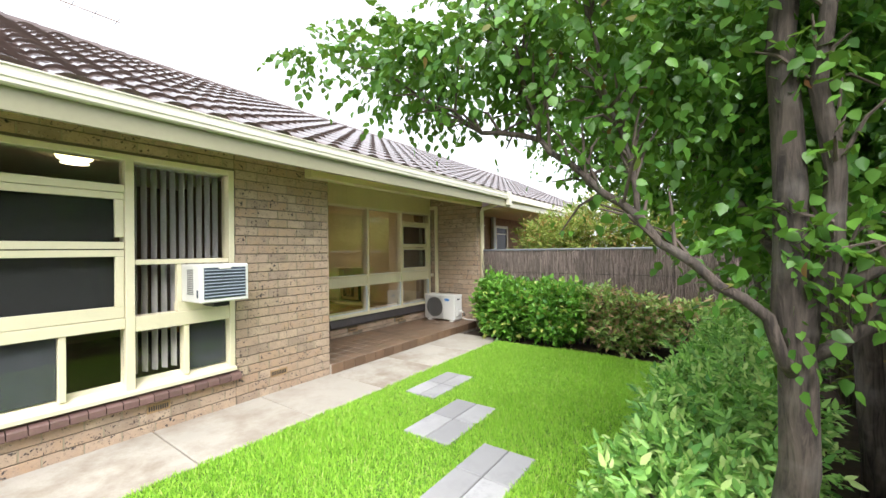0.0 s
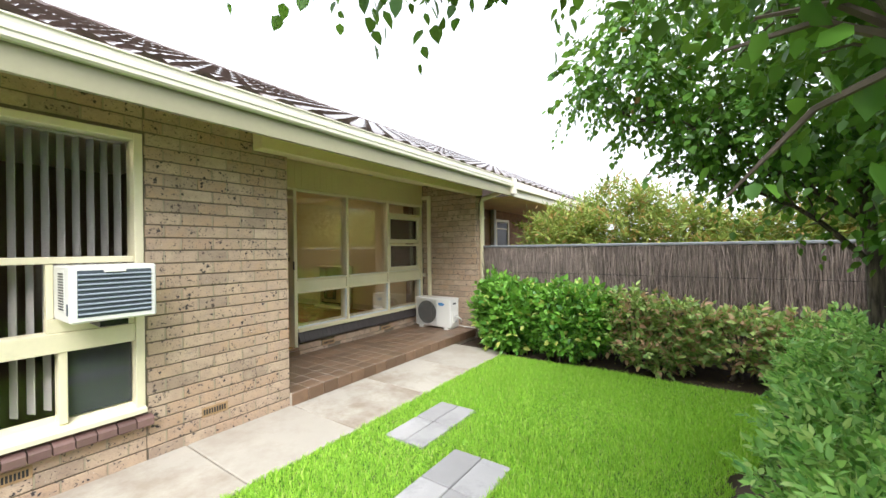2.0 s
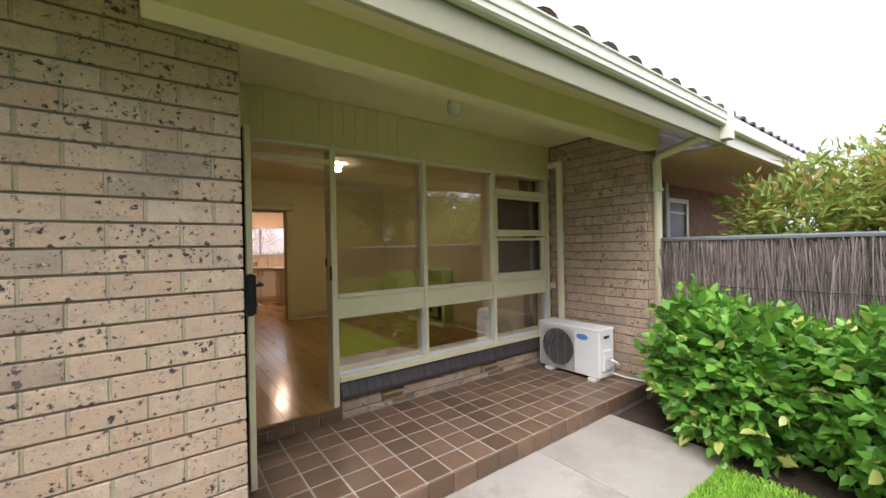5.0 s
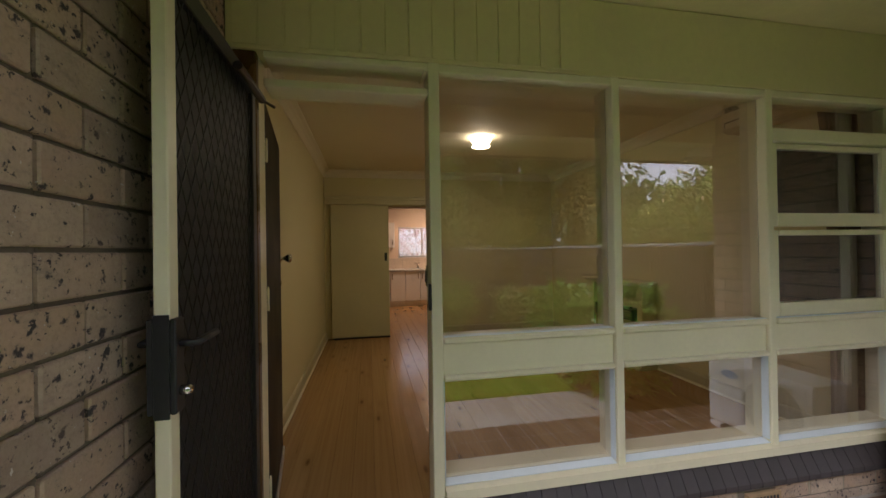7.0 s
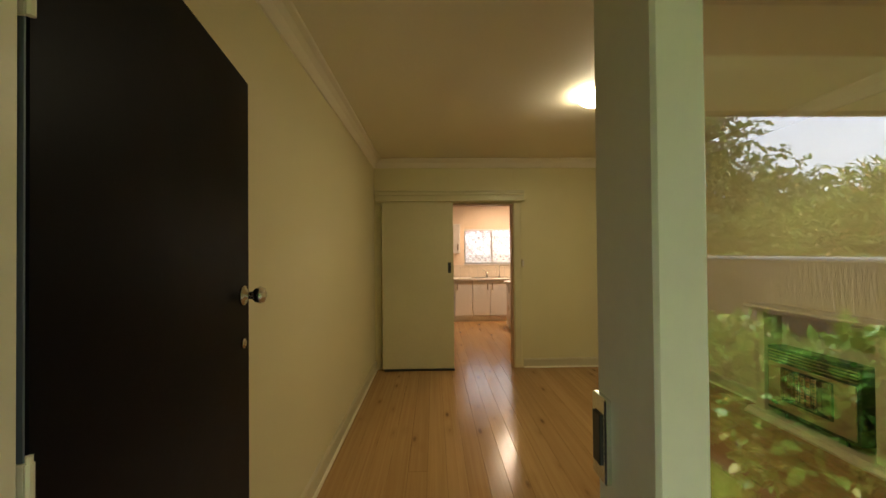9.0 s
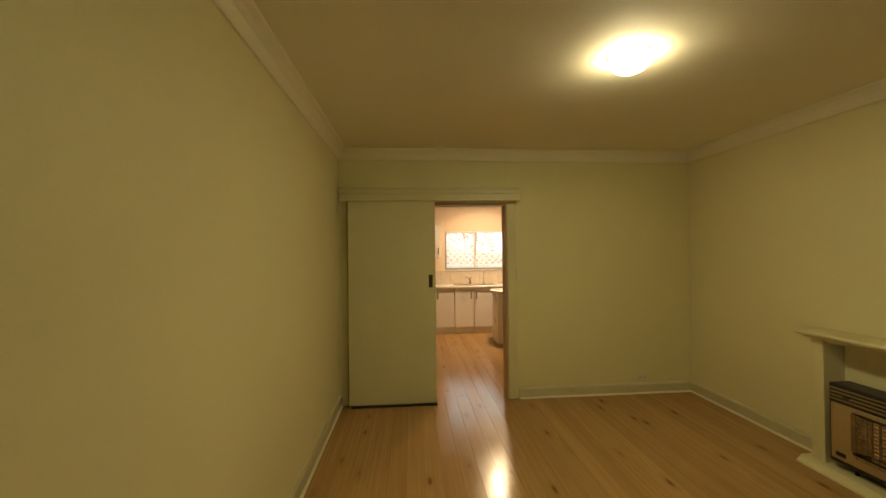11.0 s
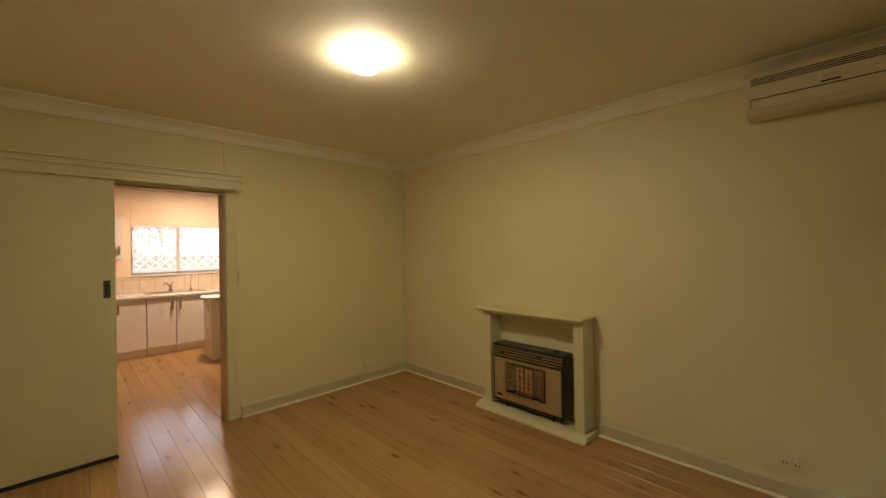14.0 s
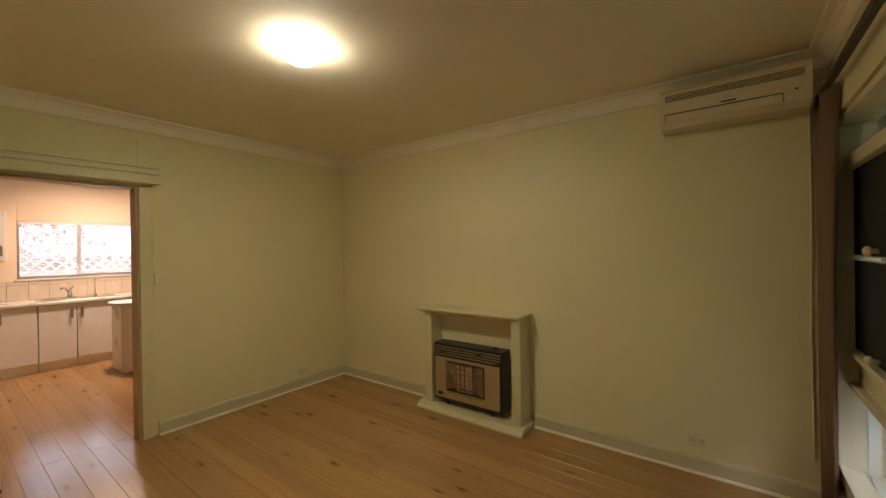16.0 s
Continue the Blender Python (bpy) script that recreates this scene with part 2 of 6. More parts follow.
def leaf_material(name, light, dark, odd=None, odd_share=0.05, gloss=0.4):
    m, t, b = nodes_of(name)
    r = rnd_of(t, True)
    col = mix(t, r, dark, light)
    col = mix(t, ramp(t, noise_of(t, coords(t, random_shift=False), 2.2, 3), 0.35, 0.7, 0, 0.6), col, mix(t, 0.4, dark, light))
    if odd:
        n = t.nodes.new("ShaderNodeMath")
        n.operation = "FRACT"
        k = t.nodes.new("ShaderNodeMath")
        k.operation = "MULTIPLY"
        k.inputs[1].default_value = 57.3
        t.links.new(r, k.inputs[0])
        t.links.new(k.outputs[0], n.inputs[0])
        col = mix(t, ramp(t, n.outputs[0], odd_share - 0.01, odd_share, 1, 0), col, odd)
    t.links.new(col, b.inputs["Base Color"])
    b.inputs["Roughness"].default_value = gloss
    b.inputs["Specular IOR Level"].default_value = 0.35
    tr = t.nodes.new("ShaderNodeBsdfTranslucent")
    t.links.new(mix(t, 0.35, col, (0.35, 0.5, 0.05)), tr.inputs["Color"])
    ms = t.nodes.new("ShaderNodeMixShader")
    ms.inputs[0].default_value = 0.32
    t.links.new(b.outputs[0], ms.inputs[1])
    t.links.new(tr.outputs[0], ms.inputs[2])
    t.links.new(ms.outputs[0], t.nodes["Material Output"].inputs["Surface"])
    return m


BRICK = brick_material()
# set-back mortar is coloured darker to add to the shade in raked joints
MORTAR = plain("mortar", (0.20, 0.165, 0.12), 0.95, 0.2, 6, 140, 0.4)
PERPEND = plain("flush_mortar", (0.37, 0.32, 0.225), 0.9, 0.15, 9, 140, 0.4)
CREAM = plain("cream_gloss_paint", (0.82, 0.75, 0.53), 0.35, 0.05, 2.0, 40, 0.06, stain=(0.55, 0.48, 0.30), stain_lo=0.66)
CREAM_FLAT = plain("cream_board_paint", (0.74, 0.65, 0.36), 0.5, 0.06, 1.5, 30, 0.05)
# olive cream paint, darkened for the shade that the gutter throws on the board
FASCIA = plain("shaded_olive_fascia_paint", (0.36, 0.335, 0.215), 0.45, 0.06, 2.0, 30, 0.04)
GUTTER = plain("gutter_paint", (0.74, 0.70, 0.57), 0.35, 0.06, 2.0, 30, 0.04, stain=(0.5, 0.45, 0.33), stain_lo=0.64)
WALL = plain("cream_wall_paint", (0.77, 0.70, 0.42), 0.55, 0.03, 0.9, 90, 0.05)
WALL_BACK = plain("pale_green_cream_wall_paint", (0.75, 0.685, 0.38), 0.55, 0.03, 0.9, 90, 0.05)
CEIL = plain("ceiling_paint", (0.86, 0.80, 0.63), 0.7, 0.03, 0.8, 50, 0.04)
DOORPAINT = plain("sliding_door_paint", (0.66, 0.61, 0.36), 0.4, 0.05, 1.2, 40, 0.05)
SKIRT = plain("skirting_paint", (0.71, 0.65, 0.38), 0.4, 0.05, 2, 40, 0.05)
KITCHEN_WALL = plain("kitchen_wall_paint", (0.82, 0.66, 0.50), 0.55, 0.03, 0.9, 90, 0.04)
WHITE = plain("white_laminate", (0.82, 0.78, 0.73), 0.3, 0.03, 2, 40, 0.02)
BENCH = plain("pale_benchtop", (0.70, 0.66, 0.60), 0.3, 0.08, 6, 120, 0.03)
# black paint; its slight blue stands for the sheen of outdoor light
BLACK = plain("black_door_paint", (0.004, 0.0045, 0.007), 0.4, 0.25, 2, 50, 0.05)
BLACK.node_tree.nodes["Principled BSDF"].inputs["Specular IOR Level"].default_value = 0.05
# white paint with the blue of the skylight put into the colour
REVEAL = plain("sky_tinted_white_reveal_paint", (0.74, 0.80, 0.83), 0.4, 0.05, 2, 40, 0.05)
DARKMETAL = plain("dark_screen_metal", (0.03, 0.03, 0.03), 0.45, 0.2, 8, 60, 0.1, metal=0.3)
CHROME = plain("brushed_chrome", (0.70, 0.68, 0.64), 0.22, 0.05, 8, 80, 0.02, metal=1.0)
SILVER = plain("aluminium", (0.62, 0.63, 0.64), 0.35, 0.06, 5, 60, 0.03, metal=0.8)
APPLIANCE = plain("appliance_white", (0.78, 0.77, 0.73), 0.4, 0.03, 2, 50, 0.02, stain=(0.6, 0.57, 0.5), stain_lo=0.68)
PLASTIC = plain("cream_plastic", (0.74, 0.65, 0.45), 0.4, 0.03, 2, 50, 0.02)
FIN = plain("grey_fin", (0.26, 0.30, 0.34), 0.45, 0.1, 4, 50, 0.05)
GRILLE = plain("grey_grille", (0.07, 0.085, 0.105), 0.5, 0.1, 4, 50, 0.05)
DARK = plain("dark_plastic", (0.02, 0.02, 0.022), 0.4, 0.2, 4, 50, 0.05)
CONCRETE = plain("path_concrete", (0.45, 0.415, 0.355), 0.85, 0.14, 2.6, 90, 0.3, spread=0.12, stain=(0.19, 0.13, 0.075), stain_lo=0.44)
PAVER = plain("grey_paver", (0.47, 0.46, 0.46), 0.85, 0.10, 5, 90, 0.35, spread=0.35, stain=(0.17, 0.17, 0.17), stain_lo=0.5)
QUARRY = plain("quarry_tile", (0.235, 0.145, 0.088), 0.36, 0.2, 9, 70, 0.12, spread=0.45)
GROUT = plain("grout", (0.42, 0.37, 0.31), 0.9, 0.15, 8, 90, 0.2)
SILLTILE = plain("dark_sill_tile", (0.075, 0.062, 0.062), 0.5, 0.15, 8, 70, 0.1, spread=0.2)
SILLBRICK = plain("purple_sill_brick", (0.22, 0.13, 0.115), 0.55, 0.2, 8, 70, 0.15, spread=0.35)
ROOFTILE = plain("roof_tile", (0.13, 0.088, 0.075), 0.34, 0.25, 6, 60, 0.12, spread=0.35, stain=(0.26, 0.22, 0.20), stain_lo=0.56, coat=0.7)
SOIL = plain("garden_soil", (0.085, 0.058, 0.04), 0.95, 0.35, 5, 70, 0.8)
TURF = plain("turf_earth", (0.10, 0.20, 0.025), 0.95, 0.3, 7, 90, 0.6)


def bark_material():
    m, t, b = nodes_of("tree_bark")
    vec = coords(t, (38, 38, 5))
    ridges = noise_of(t, vec, 1.0, 5, 0.65, 0.8)
    col = mix(t, ramp(t, ridges, 0.35, 0.65), (0.025, 0.019, 0.015), (0.115, 0.09, 0.07))
    col = mix(t, ramp(t, noise_of(t, coords(t), 7, 4), 0.5, 0.7, 0, 0.5), col, (0.17, 0.15, 0.13))
    t.links.new(col, b.inputs["Base Color"])
    b.inputs["Roughness"].default_value = 0.92
    bump(t, b, ridges, 0.9, 0.012)
    return m


BARK = bark_material()
CURTAIN = plain("brown_curtain", (0.25, 0.16, 0.095), 0.9, 0.12, 3, 160, 0.2)
BLIND = plain("grey_blind_slat", (0.46, 0.44, 0.42), 0.7, 0.1, 4, 120, 0.1)
GOLD = plain("gold_heater_front", (0.55, 0.45, 0.26), 0.38, 0.06, 3, 60, 0.03, metal=0.6)
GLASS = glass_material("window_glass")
THINGLASS = glass_material("old_window_glass", ior=1.32)
LAMPGLASS = glow_material("lit_lamp_glass", (1.0, 0.81, 0.50), 17.0)
KLAMPGLASS = glow_material("lit_kitchen_lamp_glass", (1.0, 0.70, 0.42), 13.0)
BEDLAMPGLASS = glow_material("lit_bedroom_lamp_glass", (1.0, 0.78, 0.36), 3.0)
PINE = board_material("pine_floorboard", (0.50, 0.30, 0.115), (0.26, 0.13, 0.042), 0.17)

# ---- plan ----
XF, XP, XI, XB = -3.95, -5.104, -5.28, -9.56      # facade, porch window line, room front wall, room back wall
YP, YL, YR, YW = 3.275, 3.176, 6.95, 6.98          # pier side, room left wall, room right wall, porch far wall
FL, CE, PORCH = 0.24, 2.84, 0.13                   # room floor, ceilings, porch floor
XK = -13.39                                        # kitchen far wall


# ---- ground ----
setting("ground", Shape().box(-400, 400, -400, 400, -0.40, -0.06, 0.01), SOIL, "dark bare garden soil around the lawn", "ground")
lawn = setting("lawn", Shape().box(-3.02, -0.45, -6, 6.1, -0.06, -0.012, 0.01).box(-0.452, 0.06, 4.5, 6.1, -0.06, -0.012, 0.01), TURF, "earth under the short green lawn", "lawn")
path = setting("pavement", Shape().box(-3.95, -2.99, -6, 6.3, -0.06, -0.02, 0.005), MORTAR, "concrete path along the brick wall", "path")

# ---- facade ----
w = Shape()
w.box(-4.19, XF - 0.010, 2.07, YP - 0.010, -0.05, 2.80)
w.box(-4.19, XF - 0.010, -6, 2.066, -0.05, 0.28)
w.box(-4.19, XF - 0.010, -6, 2.066, 2.46, 2.80)
w.box(-4.19, XF - 0.010, -6, -0.9, 0.283, 2.457)
wall_front = setting("wall_front", w, MORTAR, "tan pitted brick front wall under the eave", "wall")
wall_porch_near = setting("wall_porch_near", Shape().box(-5.27, -4.193, 3.05, YP - 0.010, -0.05, 2.80), MORTAR, "tan pitted brick side wall of the porch", "wall")
wall_porch_far = setting("wall_porch_far", Shape().box(-5.27, -3.904, YW + 0.010, 7.22, -0.05, 2.80), MORTAR, "shaded tan brick end wall of the porch", "wall")
wall_window_base = setting("wall_window_base", Shape().box(-5.27, XP - 0.012, 4.18, YW, 0.02, 0.40), MORTAR, "low brick base under the porch windows", "wall")
setting("wall_over_windows", Shape().box(-5.27, XP + 0.0, YP, YW, 2.424, 2.797), CREAM_FLAT, "cream boarded panel above the porch windows", "wall")

# ---- porch ----
porch_floor = setting("floor_porch", Shape().box(-5.34, -3.925, YP, YW, -0.05, PORCH - 0.003), GROUT, "brown quarry tiled porch floor with pale grout", "floor")
setting("ceiling_porch", Shape().box(-5.27, -3.953, YP - 0.002, YW + 0.002, 2.80, 2.84), CREAM_FLAT, "cream painted porch ceiling", "ceiling")
setting("beam_porch", Shape().box(-3.945, -3.80, 2.92, 7.06, 2.51, 2.735, 0.006), CREAM_FLAT, "long cream painted timber beam across the porch", "beam")

# ---- eave, gutter, roof deck ----
SLOPE = math.tan(radians(25.5))
setting("soffit", Shape().prism([(-3.334, 2.50), (-3.334, 2.52), (-3.98, 2.82), (-3.98, 2.80)], "y", -6, 20), CREAM_FLAT, "cream sloping eave lining", "soffit")
setting("fascia", Shape().box(-3.33, -3.30, -6, 7.3, 2.475, 2.64, 0.004), FASCIA, "olive cream timber fascia board", "fascia")
gut = [(-3.298, 2.625), (-3.262, 2.625), (-3.250, 2.637), (-3.250, 2.665), (-3.243, 2.672), (-3.243, 2.700), (-3.250, 2.707), (-3.250, 2.735), (-3.240, 2.742), (-3.240, 2.752), (-3.262, 2.752), (-3.270, 2.640), (-3.298, 2.640)]
setting("gutter", Shape().prism(gut, "y", -6, 7.26), GUTTER, "cream metal roof gutter with a rolled lip", "gutter")
roof = thing("roof", (-5.5, 3, 2.7), "brown concrete tiled roof of the unit", "roof", kind="structure")
part("deck", Shape().prism([(-3.31, 2.70), (-7.6, 2.70 + 4.29 * SLOPE), (-14.0, 2.62), (-14.0, 2.56), (-7.6, 2.62 + 4.29 * SLOPE), (-3.31, 2.64)], "y", -6, 20), ROOFTILE, roof)

# ---- living room shell ----
floor_room = setting("floor", Shape().box(XK - 0.2, -5.272, 2.0, 9.0, -0.05, FL - 0.02), plain("under_floor", (0.03, 0.02, 0.012), 0.9), "polished knotty pine floorboards", "floor")
setting("ceiling", Shape().box(-9.68, -5.272, 2.9, 7.2, CE, CE + 0.08), CEIL, "plain cream living room ceiling", "ceiling")
setting("wall_left", Shape().box(-9.56, -5.272, YL - 0.12, YL, -0.05, CE), WALL, "plain cream painted wall", "wall")
setting("wall_right", Shape().box(-9.56, -5.272, YR, YR + 0.20, -0.05, CE), WALL, "plain cream painted wall behind the gas fire", "wall")
w = Shape()
w.box(XB - 0.12, XB, 2.9, 4.131, FL - 0.02, CE)
w.box(XB - 0.12, XB, 4.911, 7.3, FL - 0.02, CE)
w.box(XB - 0.12, XB, 4.131, 4.911, 2.29, CE)
setting("wall_back", w, WALL_BACK, "cream painted wall with the kitchen doorway", "wall")
setting("wall_front_inside", Shape().box(-5.28, -5.272, 4.18, YR, FL, 0.42).box(-5.28, -5.272, YL, YR, 2.424, CE).box(-5.28, -5.272, YL, 3.335, FL, 2.424), WALL, "cream painted inside of the front wall", "wall")
# ---- kitchen shell ----
setting("ceiling_kitchen", Shape().box(-13.6, -9.683, 2.0, 9.0, CE, CE + 0.08), CEIL, "plain kitchen ceiling", "ceiling")
w = Shape()
w.box(XK - 0.12, XK, 2.0, 4.60, FL - 0.02, CE)
w.box(XK - 0.12, XK, 5.90, 9.0, FL - 0.02, CE)
w.box(XK - 0.12, XK, 4.60, 5.90, FL - 0.02, 1.42)
w.box(XK - 0.12, XK, 4.60, 5.90, 2.21, CE)
setting("wall_kitchen_far", w, KITCHEN_WALL, "peach toned kitchen wall with a window", "wall")
setting("wall_kitchen_left", Shape().box(-13.5, -9.683, 1.9, 2.0, FL - 0.02, CE), KITCHEN_WALL, "plain kitchen side wall", "wall")
setting("wall_kitchen_right", Shape().box(-13.5, -9.683, 9.0, 9.1, FL - 0.02, CE), KITCHEN_WALL, "plain kitchen side wall", "wall")
# bedroom wall colour, darkened so the unseen room behind the glass looks dim
DIMWALL = plain("darkened_bedroom_wall", (0.16, 0.12, 0.08), 0.6, 0.15, 3, 40, 0.1)
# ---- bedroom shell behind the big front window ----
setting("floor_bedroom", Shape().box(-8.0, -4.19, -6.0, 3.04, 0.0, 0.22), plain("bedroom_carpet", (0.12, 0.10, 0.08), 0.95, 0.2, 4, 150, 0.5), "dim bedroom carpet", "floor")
setting("ceiling_bedroom", Shape().box(-8.0, -4.20, -6.0, 3.04, 2.78, 2.83), CEIL, "dim bedroom ceiling", "ceiling")
setting("wall_bedroom_near", Shape().box(-8.0, -5.36, 3.042, 3.054, 0.0, 2.80), DIMWALL, "bedroom wall in a colour darkened for the dim room", "wall")
setting("wall_bedroom_back", Shape().box(-8.1, -8.0, -6.0, 3.04, 0.0, 2.78), DIMWALL, "bedroom wall in a colour darkened for the dim room", "wall")
setting("wall_bedroom_side", Shape().box(-8.1, -4.19, -6.1, -6.0, 0.0, 2.78), DIMWALL, "bedroom side wall in a colour darkened for the dim room", "wall")


# ---- porch window wall ----
FLYMESH, _t, _b = nodes_of("flyscreen_mesh")
_b.inputs["Base Color"].default_value = (0.015, 0.016, 0.016, 1)
_b.inputs["Roughness"].default_value = 0.7
_clear = _t.nodes.new("ShaderNodeBsdfTransparent")
_mixed = _t.nodes.new("ShaderNodeMixShader")
_mixed.inputs[0].default_value = 0.18
_t.links.new(_b.outputs[0], _mixed.inputs[1])
_t.links.new(_clear.outputs[0], _mixed.inputs[2])
_t.links.new(_mixed.outputs[0], _t.nodes["Material Output"].inputs["Surface"])
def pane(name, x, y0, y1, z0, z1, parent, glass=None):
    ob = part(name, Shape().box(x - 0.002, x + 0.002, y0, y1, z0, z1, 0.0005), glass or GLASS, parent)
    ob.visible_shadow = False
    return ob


window_porch = thing("window_1", (XP, 5.55, 0.43), "cream timber window wall with large panes above low panes", "window", kind="structure")
DEEP = 0.16
for y0, y1, name in ((4.118, 4.170, "post"), (5.045, 5.088, "post"), (5.978, 6.022, "post"), (6.905, 6.965, "post")):
    part(name, Shape().box(XP - (0.13 if y0 < 4.5 else 0.17 if y0 > 6.5 else DEEP), XP, y0, y1, 0.43 if y0 > 4.5 else 0.19, 2.424, 0.004), CREAM, window_porch)
part("head", Shape().box(XP - DEEP, XP - 0.006, 4.10, 6.98, 2.385, 2.4225, 0.004), CREAM, window_porch)
part("window_sill", Shape().prism([(XP + 0.02, 0.44), (XP + 0.02, 0.485), (XP - DEEP, 0.525), (XP - 0.168, 0.525), (XP - 0.168, 0.44)], "y", 4.172, 6.98), CREAM, window_porch)
for a, c in ((4.172, 5.043), (5.090, 5.976), (6.024, 6.903)):
    part("panel", Shape().box(XP - 0.09, XP - 0.02, a, c, 0.985, 1.16, 0.003), CREAM, window_porch)
    part("moulding", Shape().box(XP - 0.13, XP + 0.002, a, c, 1.14, 1.172, 0.008), CREAM, window_porch)
    part("moulding", Shape().box(XP - 0.13, XP + 0.002, a, c, 0.970, 0.997, 0.008), CREAM, window_porch)
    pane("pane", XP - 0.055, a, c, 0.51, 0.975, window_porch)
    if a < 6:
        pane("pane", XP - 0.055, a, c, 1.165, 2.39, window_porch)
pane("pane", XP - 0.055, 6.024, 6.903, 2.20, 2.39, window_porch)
part("transom", Shape().box(XP - 0.13, XP + 0.001, 6.024, 6.903, 2.145, 2.215, 0.005), CREAM, window_porch)
for z0, z1 in ((1.175, 1.655), (1.675, 2.140)):
    sash = part("sash", Shape().box(XP - 0.075, XP - 0.03, 6.028, 6.085, z0, z1).box(XP - 0.075, XP - 0.03, 6.845, 6.90, z0, z1)
                .box(XP - 0.075, XP - 0.03, 6.088, 6.842, z0, z0 + 0.075).box(XP - 0.075, XP - 0.03, 6.088, 6.842, z1 - 0.03, z1), CREAM, window_porch, "cream awning sash")
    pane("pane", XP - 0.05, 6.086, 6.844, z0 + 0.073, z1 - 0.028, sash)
    part("flyscreen", Shape().box(XP - 0.098, XP - 0.095, 6.03, 6.90, z0 + 0.01, z1, 0.0005), FLYMESH, sash, "dark flyscreen")
    part("knob", Shape().lathe((XP - 0.100, 6.46, z0 + 0.035), [(0.012, 0), (0.012, -0.02), (0.022, -0.028), (0.024, -0.04), (0.012, -0.05)], 14, "x"), CREAM, sash, "round cream knob", True)

# thin added linings that carry the sky-blue cast of the white reveals
for a, c in ((4.172, 5.043), (5.090, 5.976), (6.024, 6.903)):
    part("sill_lining", Shape().prism([(XP - 0.010, 0.496), (XP - 0.010, 0.500), (XP - 0.052, 0.510), (XP - 0.052, 0.506)], "y", a, c), REVEAL, window_porch, "white painted sill top with the sky's blue cast in its colour")
    part("ledge_lining", Shape().box(XP - 0.052, XP - 0.008, a + 0.005, c - 0.005, 1.170, 1.175, 0.001), REVEAL, window_porch, "white painted ledge with the sky's blue cast in its colour")
    for y0, y1 in ((a + 0.0005, a + 0.0045), (c - 0.0045, c - 0.0005)):
        part("reveal_lining", Shape().box(XP - 0.052, XP - 0.012, y0, y1, 0.512, 0.968, 0.001), REVEAL, window_porch, "white painted reveal with the sky's blue cast in its colour")

# ---- front doorway ----
door_frame = thing("door_frame", (XP, 3.75, FL), "cream timber front door frame with a glazed transom", "door frame", kind="structure")
part("jamb", Shape().box(-5.256, -5.160, 3.280, 3.388, 0.19, 2.424, 0.005), CREAM, door_frame)
part("hinge_stile", Shape().box(-5.157, -5.112, YP + 0.004, 3.390, 0.19, 2.424, 0.008), plain("bronze_stile", (0.13, 0.075, 0.03), 0.3, metal=0.5), door_frame, "bronze coloured screen door stile")
part("rail", Shape().box(XP - 0.15, XP - 0.003, 3.420, 4.116, 2.272, 2.306, 0.004), CREAM, door_frame)
part("head", Shape().box(XP - 0.15, XP - 0.003, 3.420, 4.116, 2.395, 2.4225, 0.004), CREAM, door_frame)
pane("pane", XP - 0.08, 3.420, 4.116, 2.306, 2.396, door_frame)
part("threshold", Shape().box(XP - 0.26, XP + 0.01, 3.40, 4.172, 0.20, FL - 0.004, 0.006), plain("threshold_timber", (0.20, 0.12, 0.07), 0.5), door_frame, "worn timber threshold")

# ---- big front window ----
window_big = thing("window_2", (XF, 1.0, 0.38), "large cream timber window with awning sashes and low panes", "window", kind="structure")
XW = XF - 0.02
for y0, y1 in ((2.010, 2.066), (1.150, 1.215), (-0.90, -0.84)):
    part("post", Shape().box(XW - 0.13, XW + 0.03, y0, y1, 0.38, 2.458, 0.004), CREAM, window_big)
part("head", Shape().box(XW - 0.13, XW + 0.028, -0.84, 2.01, 2.405, 2.458, 0.004), CREAM, window_big)
part("window_sill", Shape().prism([(XW + 0.06, 0.375), (XW + 0.06, 0.405), (XW - 0.13, 0.47), (XW - 0.13, 0.375)], "y", -0.9, 2.066), CREAM, window_big)
part("rail", Shape().box(XW - 0.12, XW + 0.024, -0.84, 1.148, 0.955, 1.045, 0.005).box(XW - 0.12, XW + 0.024, 1.217, 2.008, 0.915, 1.045, 0.005), CREAM, window_big)
part("rail", Shape().box(XW - 0.12, XW + 0.02, 1.217, 2.008, 1.50, 1.545, 0.005), CREAM, window_big)
part("rail", Shape().box(XW - 0.12, XW + 0.024, -0.84, 1.148, 2.125, 2.19, 0.005), CREAM, window_big)
for y in (0.735, 1.60, -0.05):
    part("mullion", Shape().box(XW - 0.10, XW + 0.01, y, y + 0.045, 0.44, 0.955 if y < 1 else 0.914, 0.004), CREAM, window_big)
for z0, z1 in ((1.05, 1.63), (1.64, 2.12)):
    sash = part("sash", Shape().box(XW - 0.03, XW + 0.012, -0.83, 1.145, z0, z0 + 0.06 + (0.04 if z0 < 1.2 else 0)).box(XW - 0.03, XW + 0.012, -0.83, 1.145, z1 - 0.055, z1)
                .box(XW - 0.03, XW + 0.012, 1.085, 1.145, z0 + 0.102, z1 - 0.057).box(XW - 0.03, XW + 0.012, -0.83, -0.78, z0 + 0.102, z1 - 0.057), CREAM, window_big, "cream awning sash")
    pane("pane", XW - 0.01, -0.79, 1.09, z0 + 0.05, z1 - 0.05, sash, THINGLASS)
pane("pane", XW - 0.06, -0.84, 1.15, 2.18, 2.41, window_big, THINGLASS)
pane("pane", XW - 0.06, 1.21, 2.015, 1.54, 2.41, window_big, THINGLASS)
pane("pane", XW - 0.06, 1.21, 1.56, 1.04, 1.51, window_big, THINGLASS)
